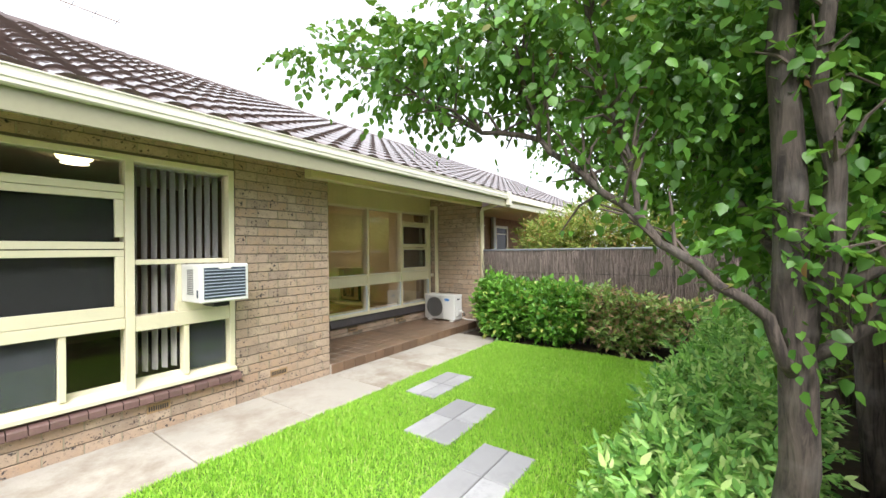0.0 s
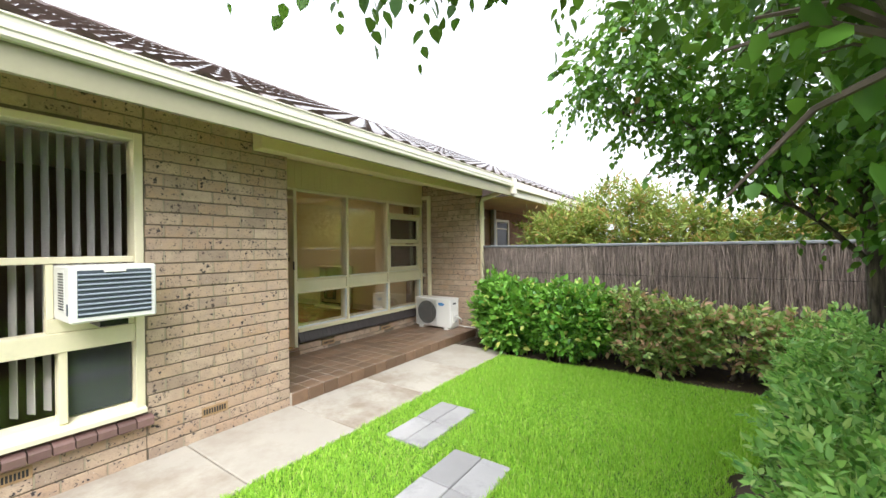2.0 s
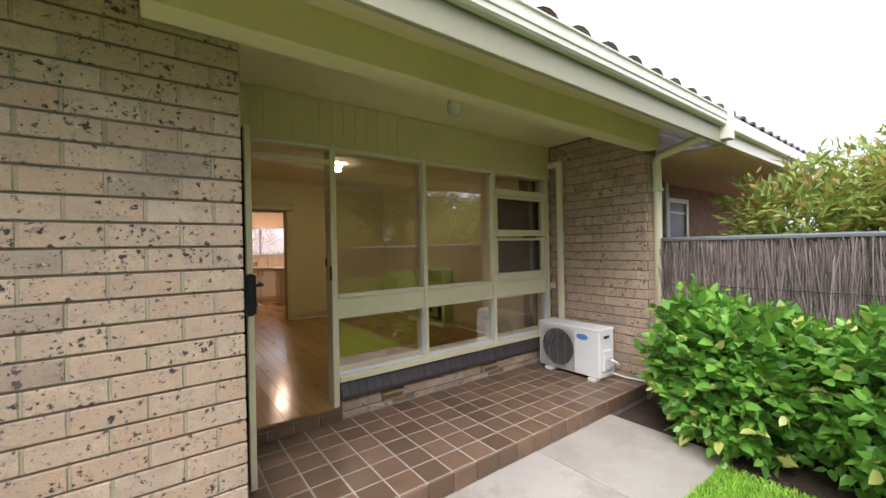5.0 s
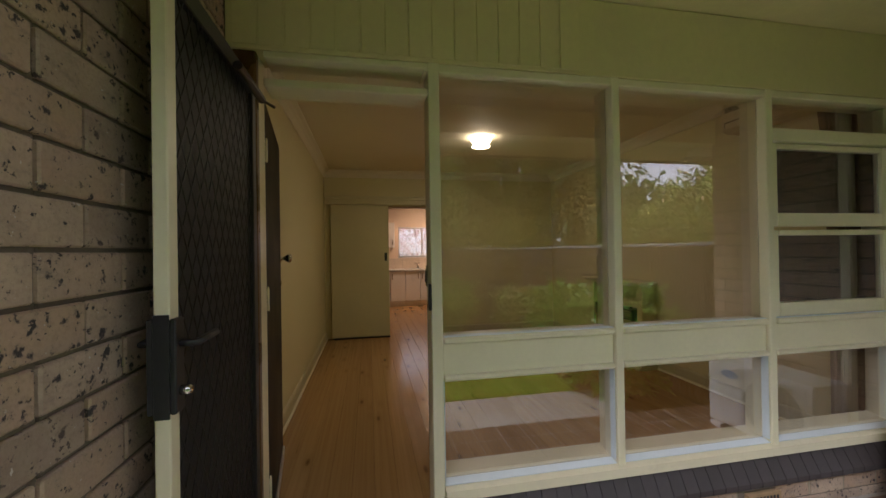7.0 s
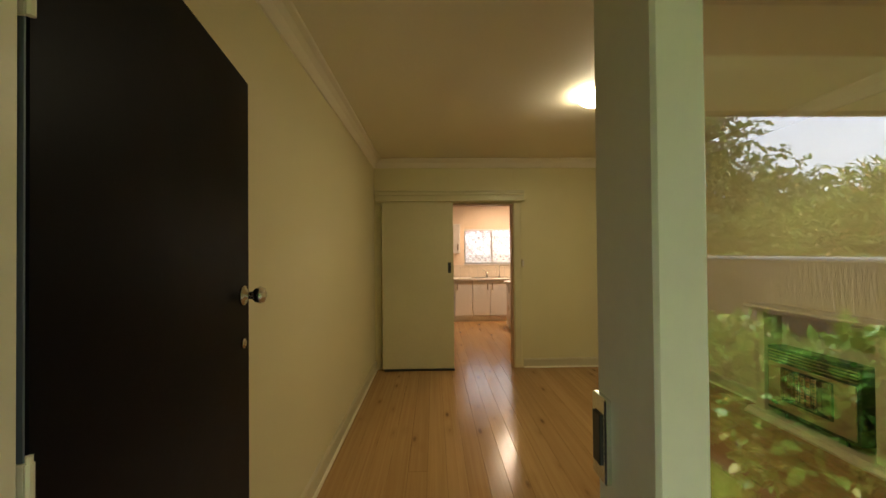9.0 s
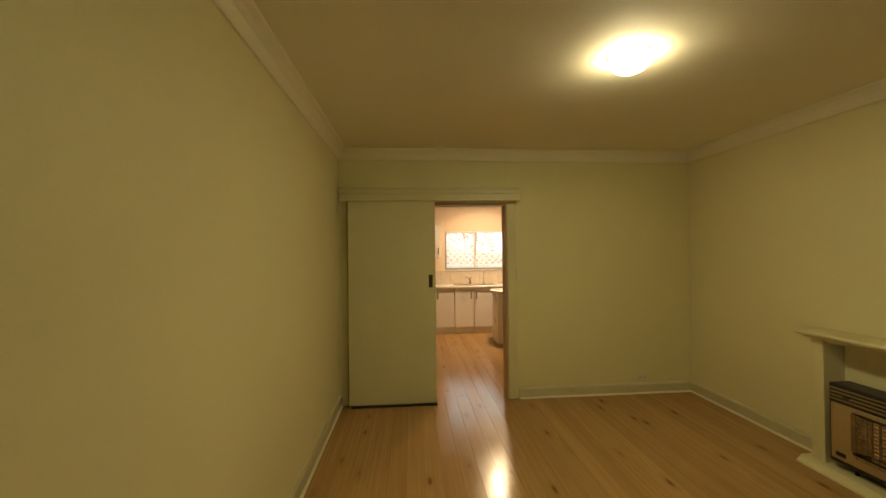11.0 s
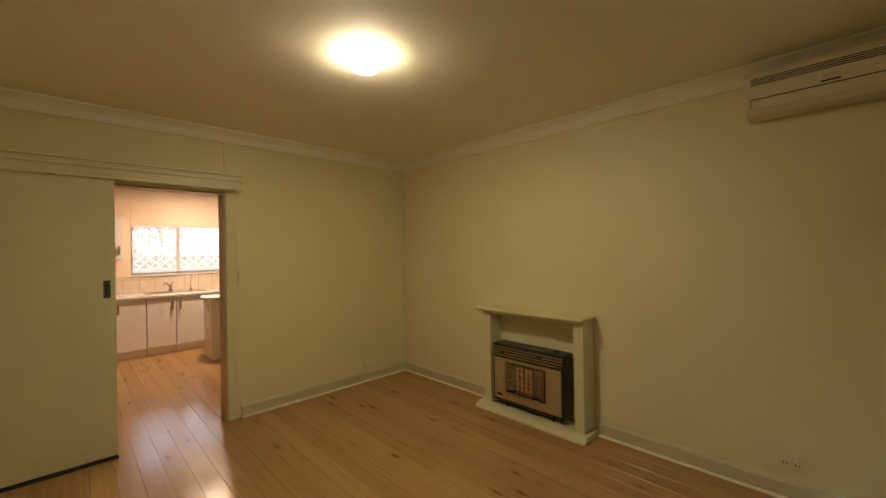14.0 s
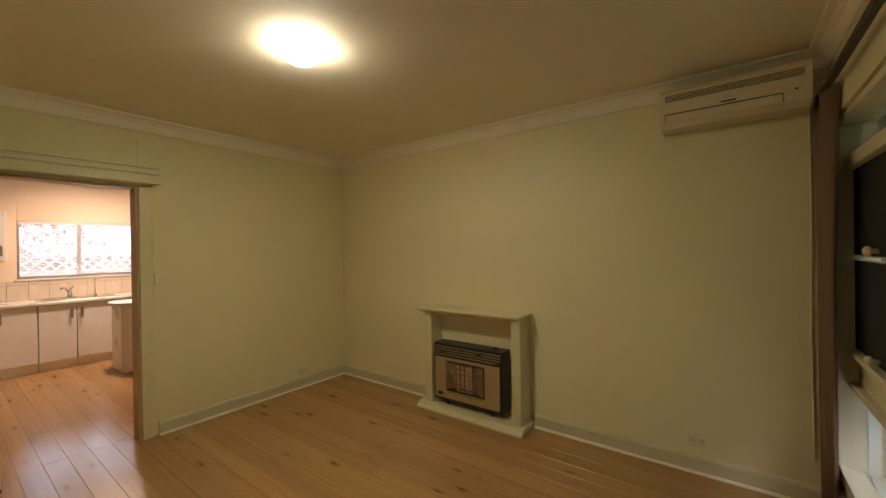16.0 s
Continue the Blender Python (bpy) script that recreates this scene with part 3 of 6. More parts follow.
for a, c in ((-0.84, -0.05), (-0.006, 0.735), (0.78, 1.15), (1.215, 1.60), (1.645, 2.01)):
    pane("pane", XW - 0.05, a, c, 0.45, 0.96, window_big, THINGLASS)

# ---- things on the porch and the facade ----
def screen_door():
    base = (-5.09, 3.375, 0.20)
    t = thing("screen_door", base, "dark mesh security screen door with cream frame, standing open", "door")
    x0, x1, y0, y1, z0, z1 = -5.095, -4.375, 3.358, 3.392, 0.20, 2.275
    part("frame", Shape().box(x0, x0 + 0.045, y0, y1, z0, z1), DARKMETAL, t, "dark metal stile")
    part("frame", Shape().box(x1 - 0.045, x1, y0, y1, z0, z1), CREAM, t, "cream metal stile")
    part("frame", Shape().box(x0 + 0.046, x1 - 0.046, y0, y1, z1 - 0.06, z1), DARKMETAL, t)
    part("frame", Shape().box(x0 + 0.046, x1 - 0.046, y0, y1, z0, z0 + 0.08), DARKMETAL, t)
    part("mesh_panel", Shape().box(x0 + 0.044, x1 - 0.044, y0 + 0.012, y0 + 0.016, z0 + 0.07, z1 - 0.05, 0.0005), MESH, t, "dark woven mesh")
    g = Shape()
    w, hgt = x1 - x0 - 0.09, z1 - z0 - 0.13
    n = 0
    step = 0.055
    for sgn in (1, -1):
        d = -hgt * 0.5
        while d < w + hgt * 0.5:
            pts = []
            for u in (0.012, w - 0.012):
                pts.append((u, (u - d) * 2.0 * sgn if sgn > 0 else hgt - (u - d) * 2.0))
            (ua, va), (ub, vb) = pts
            lo, hi = 0.0, 1.0
            dv = vb - va
            ta, tb = sorted(((0 - va) / dv, (hgt - va) / dv))
            lo, hi = max(lo, ta), min(hi, tb)
            if hi - lo > 0.02:
                p = [(x0 + 0.045 + ua + (ub - ua) * k, y1 - 0.009, z0 + 0.075 + va + dv * k) for k in (lo, hi)]
                g.tube(p, 0.0024, 4)
            d += step
    part("diamond_grille", g, DARKMETAL, t, "dark metal diamond grille")
    lock = part("lock", Shape().box(x1 - 0.04, x1 + 0.004, y0 - 0.014, y0, 1.20, 1.42).box(x1 - 0.04, x1 + 0.004, y1, y1 + 0.014, 1.20, 1.42).box(x1, x1 + 0.004, y0, y1, 1.19, 1.43), DARK, t, "black lock with lever handles")
    part("lever", Shape().tube([(x1 - 0.02, y1 + 0.012, 1.36), (x1 - 0.02, y1 + 0.05, 1.36), (x1 - 0.12, y1 + 0.055, 1.365)], 0.009, 8), DARK, lock, "", True)
    part("lever", Shape().tube([(x1 - 0.02, y0 - 0.012, 1.36), (x1 - 0.02, y0 - 0.035, 1.36), (x1 - 0.11, y0 - 0.04, 1.365)], 0.008, 8), DARK, lock, "", True)
    part("cylinder", Shape().lathe((x1 - 0.02, y1 + 0.012, 1.25), [(0.012, 0), (0.012, 0.02), (0.009, 0.025)], 12, "y"), CHROME, lock, "chrome key cylinder", True)
    closer = part("closer", Shape().tube([(x0 + 0.02, y1 + 0.03, 2.20), (x0 + 0.32, y1 + 0.03, 2.20)], 0.016, 10), DARK, t, "dark pneumatic door closer")
    part("rod", Shape().tube([(x0 + 0.02, y1 + 0.03, 2.20), (x0 - 0.06, y1 + 0.06, 2.20)], 0.006, 6), DARK, closer)
    return t


MESH, _t, _b = nodes_of("fine_screen_mesh")
_vec = coords(_t, (1, 1, 1), False)
_b.inputs["Base Color"].default_value = (0.02, 0.02, 0.022, 1)
_b.inputs["Roughness"].default_value = 0.55
bump(_t, _b, noise_of(_t, _vec, 260, 2), 0.4, 0.002)
screen_door()


def front_door():
    t = thing("front_door", (-5.25, 3.41, FL), "black painted front door with chrome knob, standing open", "door")
    w, th, hgt = 0.862, 0.04, 2.03
    place = pose(-5.262, 3.345, FL + 0.006, 0, 0, 180 + 8.0)

    def turned(sh):
        sh.v = [tuple(place @ Vector(p)) for p in sh.v]
        return sh
    leaf = part("leaf", turned(Shape().box(0, w, -th, 0, 0, hgt, 0.003)), BLACK, t)
    part("hinge_edge", turned(Shape().box(-0.003, 0, -th + 0.002, -0.002, 0.004, hgt - 0.004, 0.0005)), plain("blue_grey_edge_paint", (0.10, 0.13, 0.16), 0.45), leaf, "blue grey painted door edge")
    part("weather_strip", turned(Shape().box(0.02, w - 0.02, -th - 0.012, -th, 0.004, 0.05)), SILVER, leaf, "aluminium weather strip")
    for side in (1, -1):
        y = 0 if side > 0 else -th
        k = part("knob", turned(Shape().lathe((w - 0.06, y, 1.29), [(0.033, 0), (0.033, 0.006 * side), (0.013, 0.010 * side), (0.013, 0.030 * side), (0.024, 0.040 * side), (0.029, 0.055 * side), (0.024, 0.068 * side), (0.010, 0.074 * side)], 20, "y")), CHROME, leaf, "round chrome knob", True)
        part("key_plate", turned(Shape().lathe((w - 0.06, y, 1.13), [(0.017, 0), (0.017, 0.005 * side), (0.012, 0.008 * side)], 16, "y")), CHROME, leaf, "oval key plate", True)
    part("latch_plate", turned(Shape().box(w - 0.001, w + 0.002, -0.03, -0.01, 1.24, 1.34, 0.0005)), CHROME, leaf)
    for z in (0.25, 1.11, 1.79):
        part("hinge", turned(Shape().tube([(-0.004, -th - 0.006, z - 0.05), (-0.004, -th - 0.006, z + 0.05)], 0.0055, 8).tube([(-0.004, -th - 0.006, z + 0.05), (-0.004, -th - 0.006, z + 0.06)], 0.004, 8).box(-0.006, -0.002, -th, -0.005, z - 0.05, z + 0.05, 0.0005)), CREAM, leaf, "painted butt hinge")


front_door()


def outdoor_unit():
    t = thing("air_conditioner_unit", (-4.6, 6.74, PORCH), "white split system outdoor unit standing on the tiled porch", "air conditioner")
    x0, x1, y0, y1, z0, z1 = -4.985, -4.205, 6.585, 6.86, 0.165, 0.670
    part("casing", Shape().box(x0, x1, y0, y1, z0, z1, 0.014), APPLIANCE, t)
    part("lid", Shape().box(x0 - 0.004, x1 + 0.004, y0 - 0.004, y1 + 0.004, z1 - 0.02, z1 + 0.006, 0.008), APPLIANCE, t)
    cx, cz, r = x0 + 0.265, 0.415, 0.205
    fan = part("fan_opening", Shape().lathe((cx, y0 - 0.002, cz), [(r, 0), (r, -0.004), (0.02, -0.005)], 40, "y"), DARK, t, "dark round fan opening")
    g = Shape()
    z = cz - 0.225
    while z < cz + 0.226:
        g.tube([(cx - 0.225, y0 - 0.012, z), (cx + 0.225, y0 - 0.012, z)], 0.0024, 4)
        z += 0.0125
    for k in range(-2, 3):
        g.tube([(cx + k * 0.11, y0 - 0.010, cz - 0.225), (cx + k * 0.11, y0 - 0.010, cz + 0.225)], 0.0022, 4)
    tagged(part("fan_guard", g, SILVER, t, "pale wire fan guard"), kind="stuff")
    ob = part("badge", Shape().lathe((x1 - 0.20, y0 - 0.001, 0.575), [(0.030, 0), (0.030, -0.003), (0.026, -0.004)], 24, "y"), plain("blue_badge", (0.10, 0.28, 0.62), 0.3), t, "blue oval badge")
    for v in ob.data.vertices:
        v.co.x = x1 - 0.20 + (v.co.x - x1 + 0.20) * 2.3
    for x in (x0 + 0.10, x1 - 0.13):
        part("foot", Shape().box(x, x + 0.09, y0 - 0.025, y1 + 0.025, PORCH, 0.165, 0.004), APPLIANCE, t)
    part("side_handle", Shape().box(x1, x1 + 0.003, y0 + 0.08, y0 + 0.18, 0.57, 0.60), DARK, t)
    v = part("valve_cover", Shape().box(x1, x1 + 0.02, y0 + 0.05, y0 + 0.20, 0.24, 0.45, 0.006), APPLIANCE, t)
    for z in (0.27, 0.36):
        part("valve", Shape().tube([(x1 + 0.02, y0 + 0.11, z), (x1 + 0.06, y0 + 0.11, z), (x1 + 0.06, y0 + 0.11, z + 0.03)], 0.012, 8), SILVER, v)
    part("pipe", Shape().tube([(x1 + 0.06, y0 + 0.10, 0.37), (x1 + 0.09, y0 + 0.16, 0.33), (x1 + 0.07, y0 + 0.24, 0.28), (x1 + 0.03, y0 + 0.30, 0.24)], 0.016, 8), APPLIANCE, t, "white wrapped pipe", True)
    part("drain_hose", Shape().tube([(x1 + 0.01, y1 - 0.04, 0.19), (x1 + 0.10, y1 + 0.05, 0.15), (x1 + 0.22, y1 + 0.09, 0.145), (-3.93, 6.955, 0.145)], 0.009, 8), APPLIANCE, t, "thin white drain hose", True)


outdoor_unit()

duct = thing("pipe_cover", (-4.93, 6.95, PORCH), "cream plastic pipe cover running up the brick wall", "pipe")
part("vertical_cover", Shape().box(-4.965, -4.895, 6.925, 6.979, 0.40, 2.555, 0.010), CREAM, duct)
part("elbow_cover", Shape().box(-5.10, -4.893, 6.922, 6.979, 2.52, 2.59, 0.012), CREAM, duct)
socket = thing("outdoor_switch", (-5.05, 6.96, 1.05), "small weathered switch box beside the porch window", "switch")
part("box", Shape().box(-5.085, -5.025, 6.935, 6.979, 1.02, 1.09, 0.006), PLASTIC, socket)
part("rocker", Shape().box(-5.065, -5.045, 6.930, 6.936, 1.04, 1.07, 0.003), WHITE, socket)

porch_lamp = thing("porch_lamp", (-4.43, 4.92, 2.80), "unlit porch lamp with brass cap and frosted globe", "lamp")
part("cap", Shape().lathe((-4.43, 4.92, 2.80), [(0.055, 0), (0.058, -0.02), (0.048, -0.045)], 24), plain("aged_brass", (0.35, 0.25, 0.12), 0.35, metal=0.9), porch_lamp, "brass ceiling cap", True)
part("globe", Shape().lathe((-4.43, 4.92, 2.755), [(0.04, 0), (0.058, -0.025), (0.060, -0.07), (0.048, -0.11), (0.02, -0.13), (0.002, -0.133)], 24), plain("frosted_glass", (0.72, 0.70, 0.62), 0.25), porch_lamp, "frosted glass globe", True)

downpipe = thing("downpipe", (-3.87, 7.15, 0), "cream painted round downpipe at the porch corner", "downpipe")
part("pipe", Shape().tube([(-3.862, 7.14, 0.0), (-3.862, 7.14, 2.40), (-3.84, 7.145, 2.46), (-3.50, 7.19, 2.56), (-3.36, 7.20, 2.585)], 0.042, 14), CREAM, downpipe, "", True)
part("shoe", Shape().lathe((-3.862, 7.14, 0.0), [(0.05, 0), (0.05, 0.05), (0.043, 0.055)], 14), CREAM, downpipe)
for z in (0.6, 2.1):
    part("bracket", Shape().box(-3.91, -3.815, 7.09, 7.19, z, z + 0.03, 0.004), CREAM, downpipe)
rainhead = thing("rainwater_head", (-3.29, 7.2, 2.5), "cream metal rainwater head at the gutter end", "gutter")
part("box", Shape().box(-3.37, -3.225, 7.15, 7.27, 2.505, 2.775, 0.006), GUTTER, rainhead)
part("spout", Shape().box(-3.40, -3.30, 7.165, 7.255, 2.49, 2.60, 0.005), GUTTER, rainhead)


def window_air_conditioner():
    t = thing("window_air_conditioner", (-3.76, 1.81, 1.13), "white window air conditioner jutting out of the window", "air conditioner")
    x0, x1, y0, y1, z0, z1 = -4.05, -3.578, 1.583, 2.022, 1.140, 1.492
    part("casing", Shape().box(x0, x1, y0, y1, z0, z1, 0.010), APPLIANCE, t, "white metal casing")
    g = part("back_grille", Shape().box(x1 - 0.002, x1 + 0.003, y0 + 0.035, y1 - 0.03, z0 + 0.035, z1 - 0.03, 0.001), GRILLE, t, "dark grille")
    for k in range(9):
        z = z0 + 0.055 + k * 0.030
        part("louvre", Shape().prism([(x1 + 0.003, z), (x1 + 0.010, z - 0.004), (x1 + 0.010, z + 0.001), (x1 + 0.003, z + 0.006)], "y", y0 + 0.035, y1 - 0.03), FIN, g)
    part("tag", Shape().box(x1 + 0.002, x1 + 0.013, y0 + 0.16, y0 + 0.27, z1 - 0.045, z1 - 0.012), WHITE, t, "white label plate")
    vent = part("side_vent", Shape().box(x0 + 0.20, x1 - 0.12, y0 - 0.002, y0 + 0.001, z0 + 0.06, z1 - 0.03, 0.0005), APPLIANCE, t)
    for a in range(4):
        for c in range(14):
            part("slot", Shape().box(x0 + 0.215 + a * 0.034, x0 + 0.240 + a * 0.034, y0 - 0.004, y0 - 0.001, z0 + 0.075 + c * 0.017, z0 + 0.084 + c * 0.017, 0.0005), DARK, vent)
    part("side_slot", Shape().box(x1 - 0.06, x1 - 0.03, y0 - 0.004, y0 + 0.001, z0 + 0.05, z0 + 0.12, 0.001), GRILLE, t)
    part("support", Shape().box(-3.93, -3.70, 1.75, 1.90, 1.085, 1.139, 0.004), DARK, t, "dark steel support bracket")
    part("infill", Shape().box(-4.02, -3.96, 1.545, 1.581, 1.14, 1.498), CREAM, t)


window_air_conditioner()
part("rail", Shape().box(-4.04, -3.955, 1.545, 2.008, 1.047, 1.138, 0.003), CREAM, window_big)

# vertical blinds behind the big window
blind = thing("vertical_blind", (-4.16, 1.6, 0.5), "grey vertical blinds hanging half open behind the window", "blind")
part("track", Shape().box(-4.17, -4.13, 1.22, 2.0, 2.40, 2.43), WHITE, blind)
slat = Shape()
slat.add([(-0.030, -0.014, 0), (0.030, 0.014, 0), (0.030, 0.014, 1), (-0.030, -0.014, 1), (-0.028, -0.018, 0), (0.032, 0.010, 0), (0.032, 0.010, 1), (-0.028, -0.018, 1)],
         [(0, 1, 2, 3), (5, 4, 7, 6), (0, 3, 7, 4), (1, 5, 6, 2)])
data = slat.mesh("slat")
data.materials.append(BLIND)
for k in range(10):
    ob = new("slat", data)
    ob.parent = blind
    ob.location = Vector((-4.16, 1.27 + 0.078 * k, 0.50)) - Vector(blind.location)
    ob.scale = (1, 1, 1.9)
for k in range(3):
    ob = new("slat", data)
    ob.parent = blind
    ob.location = Vector((-4.16, 0.05 - 0.09 * k, 0.50)) - Vector(blind.location)
    ob.scale = (1, 1, 1.9)
for z0, z1 in ((1.10, 1.58), (1.70, 2.07)):
    part("flyscreen", Shape().box(-4.06, -4.056, -0.80, 1.10, z0, z1, 0.0005), plain("dark_flyscreen", (0.018, 0.019, 0.018), 0.8, 0.15, 5, 200), window_big, "dark flyscreen behind the sash")
for y0, y1 in ((1.648, 2.006), (-0.003, 0.733)):
    scr = tagged(part("flyscreen", Shape().box(-4.03, -4.026, y0, y1, 0.46, 0.955 if y0 < 1 else 0.912, 0.0005), plain("grey_flyscreen", (0.045, 0.05, 0.055), 0.8, 0.15, 5, 200), window_big), "grey flyscreen behind the low pane")
bed_lamp = thing("ceiling_light", (-6.05, 1.23, 2.78), "lit frosted glass oyster ceiling light", "lamp")
part("dish", Shape().lathe((-6.05, 1.23, 2.775), [(0.17, 0), (0.16, -0.03), (0.12, -0.06), (0.05, -0.078), (0.004, -0.08)], 28), BEDLAMPGLASS, bed_lamp, "", True)

strike = thing("strike_plate", (XP, 4.115, 1.31), "black screen door strike on the door post", "strike plate")
part("plate", Shape().box(-5.116, -5.092, 4.106, 4.119, 1.30, 1.42, 0.003), DARK, strike)
strike = thing("strike_plate", (-5.21, 4.115, 1.40), "dark metal front door strike on the door post", "strike plate")
part("plate", Shape().box(-5.232, -5.196, 4.110, 4.119, 1.40, 1.50, 0.002), CHROME, strike)
part("keeper", Shape().box(-5.224, -5.204, 4.107, 4.112, 1.42, 1.48, 0.001), DARK, strike)

# vents in the brickwork
VENT = plain("terracotta_vent", (0.38, 0.25, 0.13), 0.8, 0.15, 12, 80, 0.2)


def air_vent(x, y0, y1, z0, z1):
    t = thing("air_vent", (x, (y0 + y1) / 2, z0), "terracotta slotted air vent set in the brick wall", "vent", group="wall vents")
    part("plate", Shape().box(x - 0.03, x + 0.006, y0, y1, z0, z1, 0.003), VENT, t)
    n = 9
    for k in range(n):
        y = y0 + 0.012 + (y1 - y0 - 0.024) * k / n
        part("slot", Shape().box(x + 0.004, x + 0.0075, y, y + (y1 - y0) / n * 0.55, z0 + 0.018, z1 - 0.018, 0.0005), DARK, t)


air_vent(XF, 2.455, 2.665, 0.175, 0.255)
air_vent(XF, 1.295, 1.475, 0.165, 0.245)
air_vent(XP + 0.003, 4.575, 4.785, 0.175, 0.245)
air_vent(XP + 0.003, 5.80, 6.02, 0.175, 0.245)

# ---- stepping stones ----
for x0, x1, y0, y1 in ((-2.71, -2.31, 3.35, 4.18), (-2.09, -1.61, 2.61, 3.48), (-1.385, -0.94, 1.96, 2.815)):
    t = thing("stepping_stone", ((x0 + x1) / 2, (y0 + y1) / 2, -0.01), "grey concrete pavers set in the lawn", "paver", group="stepping stones")
    xm, ym = (x0 + x1) / 2, (y0 + y1) / 2
    for a, c in ((x0, xm - 0.004), (xm + 0.004, x1)):
        for d, e in ((y0, ym - 0.004), (ym + 0.004, y1)):
            part("paver", Shape().box(a, c, d, e, -0.04, 0.012, 0.006), PAVER, t)

# ---- neighbouring unit beyond the porch ----
unit = thing("neighbour_unit", (-4.6, 10, 0), "neighbouring brick unit with cream eave", "house")
# eave lining colour, with the warm light on it mixed in as peach
PEACH = plain("warm_lit_eave_lining", (0.72, 0.50, 0.30), 0.8, 0.08, 2, 60, 0.1)
part("wall", Shape().box(-4.95, -4.70, 7.23, 16, -0.05, 2.46), plain("far_brick", (0.30, 0.175, 0.105), 0.85, 0.25, 9, 60, 0.3), unit, "brown brick wall")
part("soffit", Shape().box(-4.95, -3.336, 7.33, 16, 2.47, 2.50, 0.004), PEACH, unit, "eave lining with warm light in its peach colour")
part("corner_post", Shape().box(-4.699, -4.60, 9.05, 9.16, -0.05, 2.468, 0.006), plain("grey_white_paint", (0.66, 0.66, 0.64), 0.5), unit, "grey white post")
win = part("window", Shape().box(-4.70, -4.66, 9.25, 9.32, 0.9, 2.26).box(-4.70, -4.66, 9.93, 10.0, 0.9, 2.26).box(-4.70, -4.66, 9.321, 9.929, 2.19, 2.26).box(-4.70, -4.66, 9.321, 9.929, 0.9, 0.97), CREAM, unit, "cream window frame")
part("pane", Shape().box(-4.699, -4.685, 9.322, 9.928, 0.97, 2.19), DARK, win, "dark window pane")
part("rail", Shape().box(-4.684, -4.665, 9.322, 9.928, 2.02, 2.05), CREAM, win)
part("gutter", Shape().box(-3.30, -3.245, 7.29, 16, 2.60, 2.74, 0.01), GUTTER, unit)
part("fascia", Shape().box(-3.335, -3.302, 7.32, 16, 2.475, 2.64, 0.004), GUTTER, unit)
ant = thing("antenna", (-8.2, 3.0, 4.7), "thin metal roof antenna", "antenna")
part("boom", Shape().tube([(-9.4, 1.4, 6.2), (-9.4, 2.55, 6.2)], 0.012, 6), plain("weathered_metal", (0.4, 0.3, 0.25), 0.5), ant)
part("mast", Shape().tube([(-9.4, 1.9, 4.0), (-9.4, 1.9, 6.25)], 0.016, 6), SILVER, ant)
for k in range(4):
    part("element", Shape().tube([(-9.7, 1.5 + k * 0.33, 6.2), (-9.1, 1.5 + k * 0.33, 6.2)], 0.007, 6), SILVER, ant)

# ---- living room trim ----
def run(name, outline, axis, a0, a1, material, label, category):
    return setting(name, Shape().prism(outline, axis, a0, a1), material, label, category)


COVE = [(0.0, 0.0), (0.095, 0.0), (0.090, -0.010), (0.062, -0.022), (0.036, -0.046), (0.022, -0.078), (0.012, -0.100), (0.0, -0.104)]
run("cornice_back", [(XB + a, CE + b) for a, b in COVE], "y", YL, YR, CEIL, "cream plaster cove cornice", "cornice")
run("cornice_front", [(XI - a, CE + b) for a, b in COVE][::-1], "y", YL, YR, CEIL, "cream plaster cove cornice", "cornice")
run("cornice_left", [(YL + a, CE + b - 0.001) for a, b in COVE], "x", XB + 0.002, XI - 0.002, CEIL, "cream plaster cove cornice", "cornice")
run("cornice_right", [(YR - a, CE + b - 0.001) for a, b in COVE][::-1], "x", XB + 0.002, XI - 0.002, CEIL, "cream plaster cove cornice", "cornice")
SK = [(0, 0), (0.020, 0), (0.020, 0.092), (0.013, 0.106), (0.0, 0.112)]
QUAD = [(0.0205, 0), (0.036, 0), (0.034, 0.008), (0.029, 0.013), (0.0205, 0.015)]
SKIRTING = plain("dull_skirting_paint", (0.60, 0.54, 0.34), 0.45, 0.06, 2, 40, 0.05)
run("baseboard_back", [(XB + a, FL + b) for a, b in SK], "y", 5.03, YR, SKIRTING, "cream painted skirting board", "skirting")
run("trim_quad_back", [(XB + a, FL + b) for a, b in QUAD], "y", 5.03, YR, CREAM, "pale quarter round bead along the skirting", "trim")
run("baseboard_left", [(YL + a, FL + b) for a, b in SK], "x", XB, XI, SKIRTING, "cream painted skirting board", "skirting")
run("trim_quad_left", [(YL + a, FL + b) for a, b in QUAD], "x", XB, XI, CREAM, "pale quarter round bead along the skirting", "trim")
run("baseboard_right_a", [(YR - a, FL + b) for a, b in SK][::-1], "x", XB + 0.024, -8.168, SKIRTING, "cream painted skirting board", "skirting")
run("trim_quad_right_a", [(YR - a, FL + b) for a, b in QUAD][::-1], "x", XB + 0.024, -8.168, CREAM, "pale quarter round bead along the skirting", "trim")
run("baseboard_right_b", [(YR - a, FL + b) for a, b in SK][::-1], "x", -7.072, XI, SKIRTING, "cream painted skirting board", "skirting")
run("trim_quad_right_b", [(YR - a, FL + b) for a, b in QUAD][::-1], "x", -7.072, XI, CREAM, "pale quarter round bead along the skirting", "trim")
setting("trim_doorway", Shape().box(XB, XB + 0.02, 4.915, 5.005, FL, 2.30, 0.005).box(XB, XB + 0.02, YL + 0.03, YL + 0.09, FL, 2.30, 0.005), SKIRT, "cream painted doorway trim", "trim")
